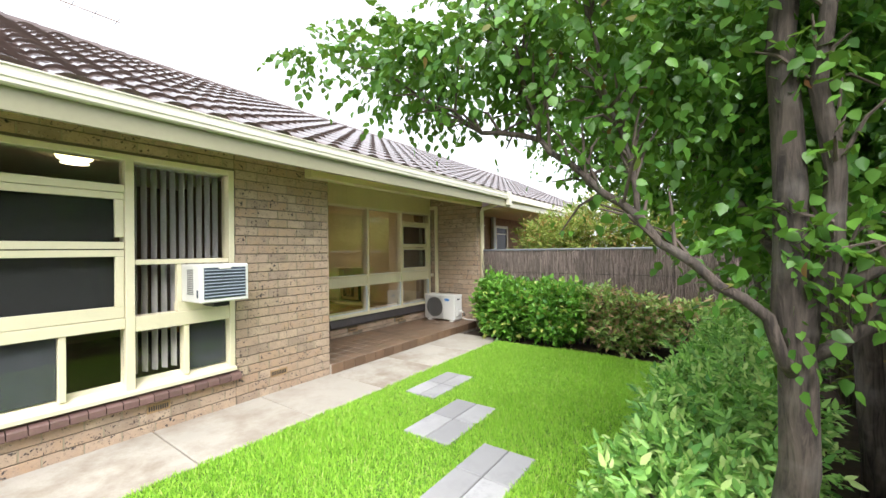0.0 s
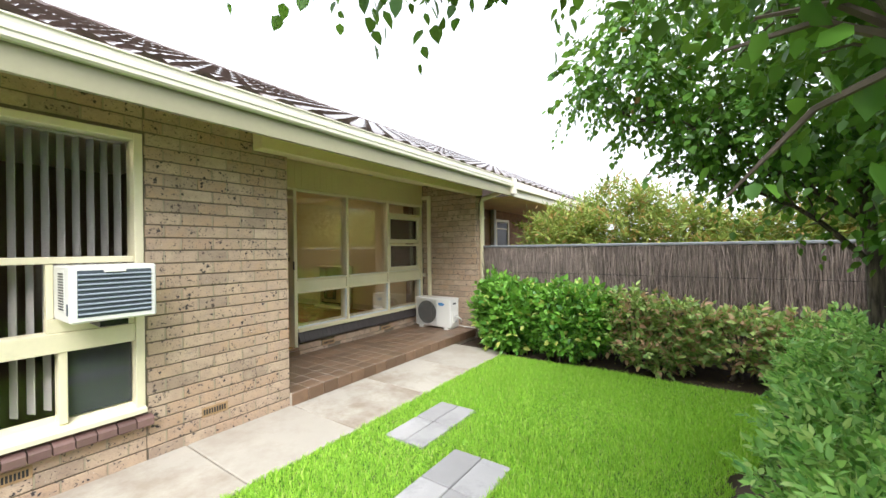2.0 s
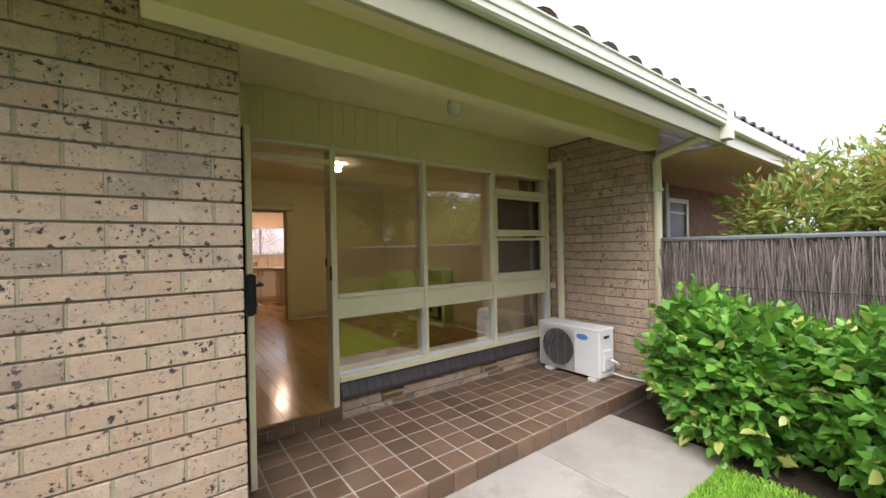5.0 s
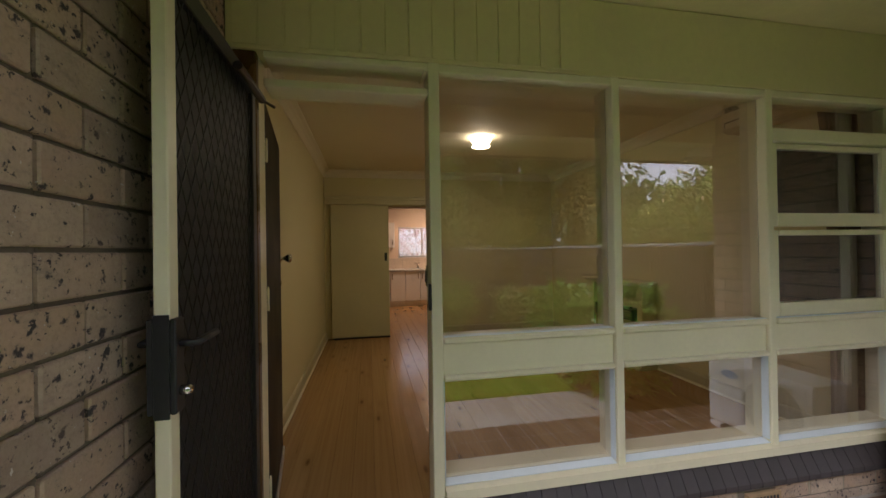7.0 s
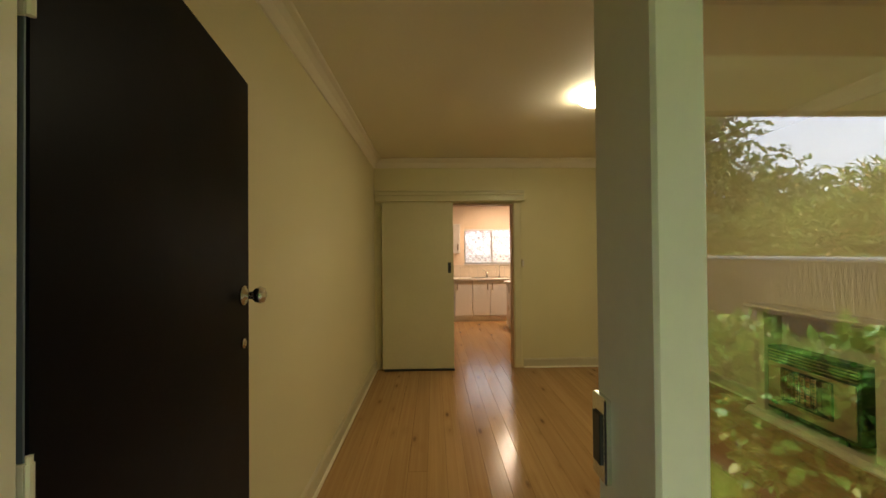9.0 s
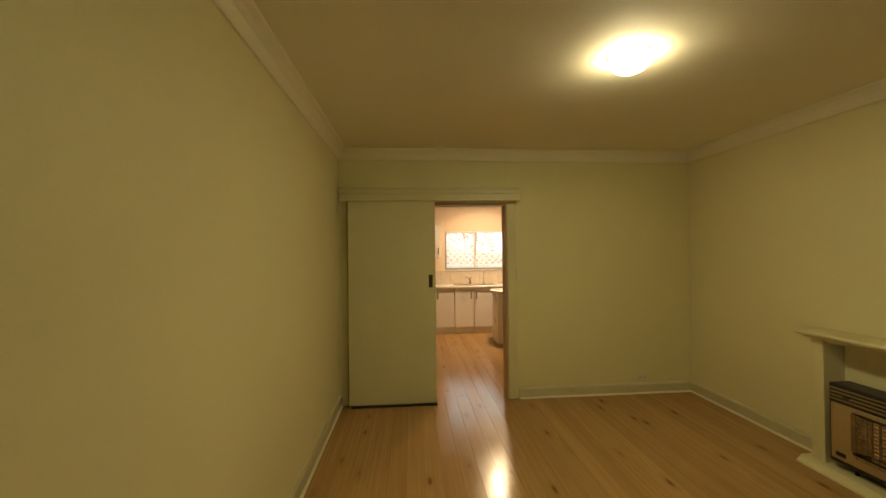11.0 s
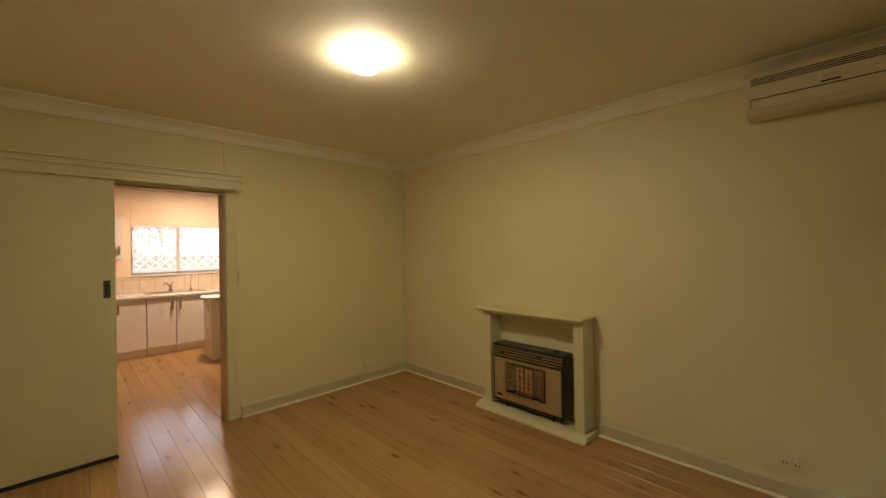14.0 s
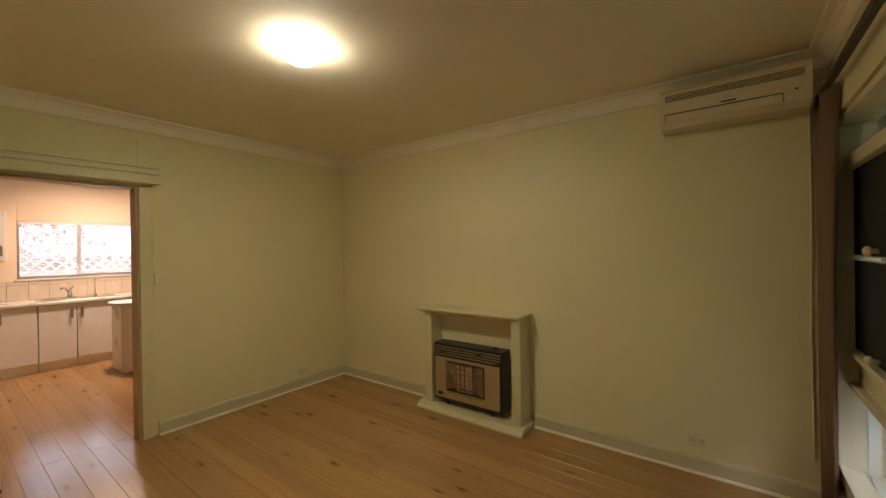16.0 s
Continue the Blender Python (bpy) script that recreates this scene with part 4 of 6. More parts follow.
setting("jamb_doorway", Shape().box(XB - 0.13, XB + 0.004, 4.895, 4.912, FL, 2.288, 0.003).box(XB - 0.13, XB + 0.004, 4.131, 4.147, FL, 2.288, 0.003).box(XB - 0.13, XB + 0.004, 4.148, 4.894, 2.272, 2.289, 0.003), plain("varnished_jamb", (0.50, 0.34, 0.17), 0.4), "tan varnished doorway lining", "trim")

pelmet = thing("pelmet", (XB + 0.06, 4.1, 2.30), "cream painted sliding door pelmet with stepped face", "pelmet")
part("board", Shape().box(XB, XB + 0.105, 3.205, 5.03, 2.318, 2.425, 0.004), DOORPAINT, pelmet)
part("moulding", Shape().box(XB, XB + 0.118, 3.198, 5.037, 2.378, 2.400, 0.006), DOORPAINT, pelmet)
part("moulding", Shape().box(XB, XB + 0.116, 3.198, 5.037, 2.425, 2.440, 0.006), DOORPAINT, pelmet)
part("moulding", Shape().box(XB + 0.085, XB + 0.112, 3.20, 5.035, 2.304, 2.322, 0.005), DOORPAINT, pelmet)

slider = thing("sliding_door", (XB + 0.07, 3.71, FL), "cream green flush sliding door, half closed on its track", "door")
leaf = part("leaf", Shape().box(XB + 0.045, XB + 0.085, 3.28, 4.155, FL + 0.022, 2.31, 0.004), DOORPAINT, slider)
part("flush_pull", Shape().box(XB + 0.084, XB + 0.089, 4.085, 4.125, 1.43, 1.56, 0.002), plain("aged_bronze", (0.10, 0.11, 0.09), 0.35, metal=0.8), leaf, "dark metal flush pull")
part("pull_recess", Shape().box(XB + 0.0885, XB + 0.0905, 4.097, 4.113, 1.455, 1.535, 0.001), DARK, leaf)
part("bottom_guide", Shape().box(XB + 0.03, XB + 0.10, 3.30, 4.16, FL, FL + 0.018, 0.003), DARK, slider, "dark floor guide")


def oyster(x, y, z, r, glass, label):
    t = thing("ceiling_light", (x, y, z), label, "lamp")
    part("base", Shape().lathe((x, y, z), [(r * 0.62, 0), (r * 0.62, -0.018)], 24), WHITE, t)
    part("dish", Shape().lathe((x, y, z - 0.022), [(r * 0.995, 0.0), (r, -0.004), (r * 0.9, -0.028), (r * 0.68, -0.052), (r * 0.4, -0.068), (0.004, -0.075)], 36), glass, t, "glowing frosted glass dish", True)
    for a in (20, 140, 260):
        cx, cy = x + r * math.cos(radians(a)), y + r * math.sin(radians(a))
        part("clip", Shape().tube([(cx, cy, z - 0.004), (cx, cy, z - 0.036)], 0.006, 8), plain("brass_clip", (0.25, 0.17, 0.06), 0.3, metal=0.9), t, "small brass clip")
    return t


oyster(-7.55, 5.10, CE, 0.116, LAMPGLASS, "lit frosted glass oyster light with brass clips")
oyster(-12.25, 5.42, CE, 0.14, KLAMPGLASS, "lit frosted glass oyster light on the kitchen ceiling")


# ---- fireplace ----
def fireplace():
    t = thing("fireplace_surround", (-7.6, 6.85, FL), "cream painted timber fireplace surround with mantel shelf", "fireplace")
    y0 = 6.765
    part("leg", Shape().box(-8.121, -8.034, y0, YR, FL + 0.05, 1.150, 0.004), SKIRT, t)
    part("leg", Shape().box(-7.195, -7.113, y0, YR, FL + 0.05, 1.150, 0.004), SKIRT, t)
    part("frieze", Shape().box(-8.033, -7.196, y0 + 0.02, y0 + 0.04, 1.128, 1.150, 0.003), SKIRT, t)
    part("shelf", Shape().box(-8.185, -7.088, y0 - 0.065, YR, 1.168, 1.196, 0.008), SKIRT, t)
    part("shelf_moulding", Shape().box(-8.150, -7.100, y0 - 0.03, YR, 1.150, 1.169, 0.008), SKIRT, t)
    part("hearth", Shape().prism([(y0 - 0.075, FL), (YR, FL), (YR, FL + 0.05), (y0 - 0.040, FL + 0.05), (y0 - 0.048, FL + 0.034), (y0 - 0.066, FL + 0.022), (y0 - 0.075, FL + 0.014)], "x", -8.165, -7.075), SKIRT, t, "low cream hearth board")
    part("back_panel", Shape().box(-8.033, -7.196, YR - 0.022, YR - 0.002, 0.80, 1.127, 0.002), WALL, t)


fireplace()


def gas_heater():
    x0, x1, y0, y1, z0, z1 = -8.008, -7.285, 6.772, 6.925, 0.335, 0.865
    t = thing("gas_heater", (-7.6, 6.84, FL + 0.05), "black and gold gas heater with wire guard in the fireplace", "heater")
    part("body", Shape().box(x0, x1, y0, y1, z0, z1, 0.006), DARK, t, "black metal body")
    part("front_panel", Shape().box(x0 + 0.02, x1 - 0.02, y0 - 0.012, y0, z0 + 0.03, z1 - 0.125, 0.003), GOLD, t, "gold toned front panel")
    for k in range(4):
        z = z1 - 0.105 + k * 0.024
        part("top_louvre", Shape().box(x0 + 0.012, x1 - 0.012, y0 - 0.013, y0 + 0.004, z, z + 0.009, 0.002), plain("brass_trim", (0.42, 0.34, 0.20), 0.3, metal=0.7), t)
    part("control_plate", Shape().box(x1 - 0.19, x1 - 0.05, y0 + 0.03, y0 + 0.08, z1, z1 + 0.006), DARK, t)
    part("knob", Shape().lathe((x1 - 0.09, y0 + 0.055, z1 + 0.006), [(0.017, 0), (0.015, 0.018), (0.006, 0.02)], 14), DARK, t, "", True)
    bx0, bx1, bz0, bz1 = x0 + 0.150, x1 - 0.165, z0 + 0.105, z1 - 0.150
    steel = plain("fire_box_steel", (0.42, 0.36, 0.27), 0.25, 0.15, 6, 60, 0.05, metal=0.9)
    fire = part("fire_box", Shape().box(bx0, bx1, y0 - 0.0145, y0 - 0.010, bz0, bz1, 0.001), DARK, t, "dark fire box")
    wing = 0.115
    for a, c in ((bx0 + 0.004, bx0 + wing), (bx1 - 0.004, bx1 - wing)):
        part("reflector", Shape().add([(a, y0 - 0.030, bz0 + 0.02), (c, y0 - 0.016, bz0 + 0.045), (c, y0 - 0.016, bz1 - 0.02), (a, y0 - 0.030, bz1 - 0.005), (a, y0 - 0.026, bz0 + 0.02), (c, y0 - 0.0145, bz0 + 0.045), (c, y0 - 0.0145, bz1 - 0.02), (a, y0 - 0.026, bz1 - 0.005)],
                                      [(0, 1, 2, 3), (7, 6, 5, 4), (0, 3, 7, 4), (1, 5, 6, 2), (3, 2, 6, 7), (0, 4, 5, 1)]), steel, fire, "polished steel reflector")
    part("ledge", Shape().box(bx0 + wing, bx1 - wing, y0 - 0.034, y0 - 0.0145, bz0 + 0.022, bz0 + 0.040, 0.003), steel, fire)
    # ceramic bars; their orange lit look is put into the base colour
    ceramic = plain("orange_lit_ceramic", (0.84, 0.50, 0.24), 0.8, 0.3, 30, 120, 0.6)
    n = 4
    pitch_ = (bx1 - bx0 - 2 * wing) / n
    for k in range(n):
        x = bx0 + wing + k * pitch_
        part("radiant", Shape().box(x + 0.005, x + pitch_ - 0.007, y0 - 0.020, y0 - 0.0145, bz0 + 0.045, bz1 - 0.018, 0.003), ceramic, fire, "ceramic radiant with an orange lit look in its colour")
        for j in range(9):
            part("rib", Shape().box(x + 0.010, x + pitch_ - 0.012, y0 - 0.0225, y0 - 0.0195, bz0 + 0.056 + j * 0.024, bz0 + 0.062 + j * 0.024, 0.001), DARK, fire)
        part("divider", Shape().box(x - 0.003, x + 0.003, y0 - 0.027, y0 - 0.0145, bz0 + 0.042, bz1 - 0.015, 0.001), steel, fire)
    g = Shape()
    for j in range(7):
        z = bz0 + (bz1 - bz0) * j / 6
        g.tube([(bx0, y0 - 0.013, z), (bx0 + 0.05, y0 - 0.050, z), (bx1 - 0.05, y0 - 0.050, z), (bx1, y0 - 0.013, z)], 0.0016, 5)
    for k in range(6):
        x = bx0 + 0.05 + (bx1 - bx0 - 0.10) * k / 5
        g.tube([(x, y0 - 0.050, bz0), (x, y0 - 0.050, bz1)], 0.0016, 5)
    tagged(part("wire_guard", g, DARKMETAL, t, "thin dark wire guard"), kind="stuff")
    part("name_plate", Shape().box(x0 + 0.05, x0 + 0.11, y0 - 0.0145, y0 - 0.011, z0 + 0.055, z0 + 0.082, 0.001), DARK, t)
    for x in (x0 + 0.13, x1 - 0.12):
        part("foot", Shape().tube([(x, y0 + 0.04, FL + 0.05), (x, y0 + 0.04, z0)], 0.010, 8), DARK, t)


gas_heater()


def split_unit():
    x0, x1, y0, y1, z0, z1 = -6.095, -5.375, 6.755, YR, 2.502, 2.749
    t = thing("wall_air_conditioner", (-5.73, 6.85, z0), "cream wall mounted split air conditioner above the curtain", "air conditioner")
    part("body", Shape().prism([(y1, z0), (y0 + 0.04, z0), (y0, z0 + 0.03), (y0, z1 - 0.03), (y0 + 0.02, z1), (y1, z1)], "x", x0, x1), PLASTIC, t)
    for k in range(4):
        part("grille_slot", Shape().box(x0 + 0.03, x1 - 0.03, y0 - 0.002, y0 + 0.002, z1 - 0.083 + k * 0.011, z1 - 0.078 + k * 0.011, 0.0005), DARK, t)
    fl = part("outlet_flap", Shape().box(x0 + 0.03, x1 - 0.12, y0 - 0.004, y0 + 0.001, z0 + 0.035, z0 + 0.080, 0.001), PLASTIC, t, "outlet flap")
    part("gap", Shape().box(x0 + 0.028, x1 - 0.118, y0 - 0.006, y0, z0 + 0.080, z0 + 0.085, 0.0005).box(x1 - 0.121, x1 - 0.118, y0 - 0.006, y0, z0 + 0.035, z0 + 0.079, 0.0005).box(x0 + 0.028, x0 + 0.031, y0 - 0.006, y0, z0 + 0.035, z0 + 0.079, 0.0005), DARK, fl)
    part("badge", Shape().box((x0 + x1) / 2 - 0.03, (x0 + x1) / 2 + 0.03, y0 - 0.003, y0 + 0.001, z0 + 0.120, z0 + 0.134, 0.001), SILVER, t, "small grey badge")
    part("signal_window", Shape().box((x0 + x1) / 2 - 0.04, (x0 + x1) / 2 + 0.035, y0 - 0.003, y0 + 0.001, z0 + 0.098, z0 + 0.106, 0.001), DARK, t)
    part("sensor", Shape().box(x1 - 0.07, x1 - 0.055, y0 - 0.003, y0 + 0.001, z0 + 0.09, z0 + 0.10, 0.001), DARK, t)
    part("back_plate", Shape().box(x0 + 0.03, x1 - 0.03, YR - 0.03, YR - 0.002, z1, z1 + 0.03, 0.002), DARK, t)
    part("cable", Shape().tube([(x1 + 0.01, YR - 0.01, z0 + 0.02), (x1 + 0.012, YR - 0.01, 1.9), (x1 + 0.006, YR - 0.01, 1.2), (x1 + 0.012, YR - 0.01, 0.5)], 0.005, 6), PLASTIC, t, "thin cable")


split_unit()


def outlet(name, x0, y0, z0, along, label):
    """A double wall socket; along: 'x' on the right wall, 'y' on the back wall."""
    t = thing(name, (x0, y0, z0), label, "socket")

    def bx(a0, a1, d0, d1, c0, c1):
        return Shape().box(x0 + a0, x0 + a1, YR - d1, YR - d0, z0 + c0, z0 + c1, 0.002) if along == "x" else Shape().box(XB + d0, XB + d1, y0 + a0, y0 + a1, z0 + c0, z0 + c1, 0.002)
    part("plate", bx(0, 0.115, 0, 0.010, 0, 0.072), PLASTIC, t)
    for a in (0.015, 0.070):
        part("rocker", bx(a, a + 0.014, 0.0095, 0.014, 0.048, 0.062), WHITE, t)
        for d in (0.004, 0.020):
            part("pin_hole", bx(a + d, a + d + 0.004, 0.0098, 0.0106, 0.020, 0.034), DARK, t)


outlet("wall_socket", -5.985, YR, 0.425, "x", "cream double power socket on the side wall")
outlet("wall_socket", XB, 6.33, 0.385, "y", "cream double power socket above the skirting")
sw = thing("light_switch", (XB, 5.03, 1.50), "cream light switch beside the doorway", "switch")
part("plate", Shape().box(XB, XB + 0.022, 5.012, 5.045, 1.49, 1.585, 0.002), PLASTIC, sw)
part("rocker", Shape().box(XB + 0.021, XB + 0.027, 5.022, 5.036, 1.545, 1.565, 0.001), WHITE, sw)
part("rocker", Shape().box(XB + 0.021, XB + 0.027, 5.022, 5.036, 1.510, 1.530, 0.001), WHITE, sw)


def curtain():
    t = thing("curtain", (-5.32, 6.8, 0.28), "brown fabric curtain gathered at the window end", "curtain")
    verts, n = [], 60
    for j, z in enumerate((0.27, 0.9, 1.6, 2.2, 2.54)):
        for i in range(n + 1):
            u = i / n
            y = 6.935 - u * (0.26 - 0.05 * math.sin(j * 1.1) - 0.03 * (j == 0))
            x = -5.322 + 0.022 * math.sin(u * 34 + 0.3 * j) + 0.010 * math.sin(u * 11 + j)
            verts.append((x, y, z))
    faces = [(j * (n + 1) + i, j * (n + 1) + i + 1, (j + 1) * (n + 1) + i + 1, (j + 1) * (n + 1) + i) for j in range(4) for i in range(n)]
    ob = part("cloth", Shape().add(verts, faces), CURTAIN, t, "", True)
    sol = ob.modifiers.new("thickness", "SOLIDIFY")
    sol.thickness = 0.003
    rail = part("track", Shape().box(-5.345, -5.315, 3.5, 6.94, 2.545, 2.575, 0.003), plain("curtain_track", (0.06, 0.05, 0.04), 0.5), t, "dark curtain track")
    for y in (3.7, 5.2, 6.7):
        part("bracket", Shape().box(-5.34, -5.28, y, y + 0.02, 2.576, 2.60), CREAM, rail)


curtain()


# ---- kitchen ----
XC = -12.79
PULL = plain("brushed_bronze_pull", (0.34, 0.28, 0.21), 0.35, metal=0.8)
for i, (y0, y1, hd) in enumerate(((3.55, 3.98, 1), (3.985, 4.345, 1), (4.35, 4.715, 0), (4.72, 5.080, 1), (5.085, 5.45, 0), (5.455, 5.85, 1), (5.855, 6.25, 0))):
    t = thing("kitchen_cabinet", (XC, (y0 + y1) / 2, FL), "white laminate kitchen base cabinet with metal pull", "cabinet", group="kitchen base cabinets")
    part("carcass", Shape().box(XK + 0.002, XC - 0.02, y0 + 0.002, y1 - 0.001, FL + 0.12, 1.095, 0.002), WHITE, t)
    d = part("door", Shape().box(XC - 0.019, XC, y0 + 0.002, y1 - 0.003, FL + 0.125, 1.09, 0.003), WHITE, t)
    y = y1 - 0.055 if hd else y0 + 0.04
    part("handle", Shape().box(XC + 0.018, XC + 0.028, y - 0.006, y + 0.020, 0.90, 1.035, 0.004).box(XC, XC + 0.019, y, y + 0.014, 0.91, 0.922).box(XC, XC + 0.019, y, y + 0.014, 1.008, 1.02), PULL, d, "brushed metal pull")
    part("kickboard", Shape().box(XC - 0.06, XC - 0.045, y0, y1, FL, FL + 0.119, 0.002), WHITE, t)
bench = thing("kitchen_benchtop", (XC, 5, 1.10), "pale laminate benchtop with steel sink", "benchtop")
part("top", Shape().box(XK + 0.002, XC + 0.03, 3.5, 6.4, 1.097, 1.137, 0.008), BENCH, bench)
part("sink", Shape().box(XK + 0.12, XC - 0.06, 4.75, 5.55, 1.130, 1.145, 0.006), CHROME, bench, "stainless steel sink")
# flat plate for the bowl, its inner shade put into a darker steel
part("bowl", Shape().box(XK + 0.16, XC - 0.10, 4.80, 5.12, 1.141, 1.147, 0.002), plain("shaded_steel", (0.25, 0.24, 0.22), 0.3, metal=0.9), bench)
tap = thing("kitchen_tap", (-13.22, 5.08, 1.145), "chrome mixer tap behind the sink", "tap")
part("body", Shape().lathe((-13.22, 5.08, 1.145), [(0.026, 0), (0.024, 0.08), (0.018, 0.10)], 16), CHROME, tap, "", True)
part("spout", Shape().tube([(-13.22, 5.08, 1.21), (-13.12, 5.02, 1.28), (-13.04, 4.97, 1.29), (-13.03, 4.965, 1.265)], 0.011, 10), CHROME, tap, "", True)
part("lever", Shape().tube([(-13.22, 5.08, 1.25), (-13.20, 5.12, 1.30)], 0.008, 8), CHROME, tap)
filt = thing("filter_tap", (-13.25, 5.36, 1.145), "slim chrome filter tap", "tap")
part("spout", Shape().tube([(-13.25, 5.36, 1.137), (-13.25, 5.36, 1.36), (-13.22, 5.36, 1.395), (-13.17, 5.36, 1.39), (-13.15, 5.36, 1.36)], 0.008, 10), CHROME, filt, "", True)
part("base", Shape().lathe((-13.25, 5.36, 1.137), [(0.025, 0), (0.022, 0.03), (0.01, 0.04)], 14), CHROME, filt)
isl = thing("kitchen_peninsula", (-12.1, 5.7, FL), "white peninsula bench with rounded pale top", "bench")
part("end_panel", Shape().box(-12.30, -11.88, 5.335, 6.5, FL, 1.085, 0.004), WHITE, isl)
ring = [(-12.36, 6.5), (-12.36, 5.42)] + [(-12.09 + 0.27 * math.cos(a), 5.42 + 0.16 * math.sin(a)) for a in [math.pi + math.pi * k / 14 for k in range(1, 14)]] + [(-11.82, 5.42), (-11.82, 6.5)]
part("top", Shape().prism(ring, "z", 1.087, 1.122), BENCH, isl, "rounded pale benchtop")
wc = thing("wall_cabinet", (-13.2, 4.1, 1.67), "white laminate kitchen wall cabinet", "cabinet")
part("carcass", Shape().box(XK + 0.002, -13.08, 3.6, 4.485, 1.672, 2.30, 0.002), WHITE, wc)
for y0, y1 in ((3.602, 4.04), (4.045, 4.483)):
    d = part("door", Shape().box(-13.079, -13.061, y0, y1, 1.675, 2.297, 0.003), WHITE, wc)
    part("handle", Shape().box(-13.045, -13.037, y1 - 0.058, y1 - 0.034, 1.74, 1.87, 0.004), PULL, d, "brushed metal pull")

window_kitchen = thing("window_3", (XK, 5.25, 1.42), "white aluminium sliding kitchen window with venetian blind", "window", kind="structure")
part("frame", Shape().box(XK - 0.09, XK - 0.01, 4.60, 4.63, 1.42, 2.21).box(XK - 0.09, XK - 0.01, 5.87, 5.90, 1.42, 2.21).box(XK - 0.09, XK - 0.01, 4.631, 5.869, 1.42, 1.455).box(XK - 0.09, XK - 0.01, 4.631, 5.869, 2.175, 2.21), SILVER, window_kitchen)
part("meeting_stile", Shape().box(XK - 0.07, XK - 0.03, 5.20, 5.245, 1.456, 2.174), WHITE, window_kitchen)
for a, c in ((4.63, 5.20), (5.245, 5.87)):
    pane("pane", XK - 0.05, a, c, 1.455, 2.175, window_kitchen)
part("window_sill", Shape().box(XK - 0.01, XK + 0.03, 4.58, 5.92, 1.40, 1.419), WHITE, window_kitchen)
vb = thing("venetian_blind", (XK + 0.0, 5.24, 1.46), "white venetian blind over the kitchen window", "blind")
part("head_rail", Shape().box(XK - 0.015, XK + 0.015, 4.61, 5.89, 2.172, 2.20), WHITE, vb)
sl = Shape().add([(-0.010, -0.635, 0.0045), (-0.010, 0.635, 0.0045), (0.010, 0.635, -0.0045), (0.010, -0.635, -0.0045), (0, -0.635, 0.0022), (0, 0.635, 0.0022)], [(0, 1, 5, 4), (4, 5, 2, 3)]).mesh("slat")
pieces("slat", sl, WHITE, [(XK + 0.0, 5.25, 1.47 + 0.0205 * k) for k in range(34)], vb)
part("cord", Shape().tube([(XK + 0.012, 4.75, 2.17), (XK + 0.012, 4.75, 1.6)], 0.002, 5), WHITE, vb)

# splashback tiles
splash = setting("wall_splashback", Shape().box(XK + 0.0, XK + 0.003, 3.5, 6.4, 1.137, 1.40), GROUT, "cream ceramic splashback tiles", "splashback")
TILEM = plain("cream_wall_tile", (0.74, 0.63, 0.50), 0.25, 0.04, 4, 60, 0.02, spread=0.08)
td = Shape().box(0, 0.007, -0.098, 0.098, -0.098, 0.098, 0.003).mesh("tile")
pieces("tile", td, TILEM, [(XK + 0.002, 3.6 + 0.2 * k, 1.237) for k in range(14)], splash)
td2 = Shape().box(0, 0.007, -0.098, 0.098, -0.032, 0.032, 0.003).mesh("tile")
pieces("tile", td2, TILEM, [(XK + 0.002, 3.6 + 0.2 * k, 1.370) for k in range(14)], splash)

# yard seen through the kitchen window
LATTICE = plain("pale_lattice", (0.78, 0.74, 0.70), 0.7)
lat = thing("lattice_fence", (-15.6, 5.2, 0), "pale painted lattice fence outside the kitchen", "fence")
part("panel", Shape().box(-15.7, -15.66, 2, 9, 0, 1.45), LATTICE, lat)
for k in range(36):
    for s in (1, -1):
        y = 2.4 + k * 0.17
        part("strip", Shape().tube([(-15.64 + 0.01 * s, y - 0.25 * s, 1.4), (-15.64 + 0.01 * s, y + 0.25 * s, 1.9)], 0.018, 4), LATTICE, lat)

# ---- plants and fences ----
def fast_mesh(name, verts, faces):
    """A mesh from arrays of vertices (n, 3) and triangles or quads (m, k)."""
    data = bpy.data.meshes.new(name)
    n, m, k = len(verts), len(faces), faces.shape[1]
    data.vertices.add(n)
    data.vertices.foreach_set("co", np.ascontiguousarray(verts, dtype=np.float32).ravel())
    data.loops.add(m * k)
    data.loops.foreach_set("vertex_index", np.ascontiguousarray(faces, dtype=np.int32).ravel())
    data.polygons.add(m)
    data.polygons.foreach_set("loop_start", np.arange(m, dtype=np.int32) * k)
    data.update(calc_edges=True)
    data.validate()
    return data


rng = np.random.default_rng(7)


def unit(a):
    return a / np.maximum(np.linalg.norm(a, axis=1, keepdims=True), 1e-6)


LEAF = np.array([(0, 0, 0), (0.25, -0.42, 0.05), (0.30, 0, -0.03), (0.25, 0.42, 0.05), (0.62, -0.34, 0.03), (0.65, 0, -0.05), (0.62, 0.34, 0.03), (1.0, 0, -0.10)])
LEAF_F = np.array([(0, 2, 1), (0, 3, 2), (1, 2, 5), (1, 5, 4), (2, 3, 6), (2, 6, 5), (4, 5, 7), (5, 6, 7)])
BLADE = np.array([(0, 0, 0), (0.45, -0.32, 0.06), (0.45, 0.32, 0.06), (1.0, 0, -0.06)])
BLADE_F = np.array([(0, 2, 1), (1, 2, 3)])


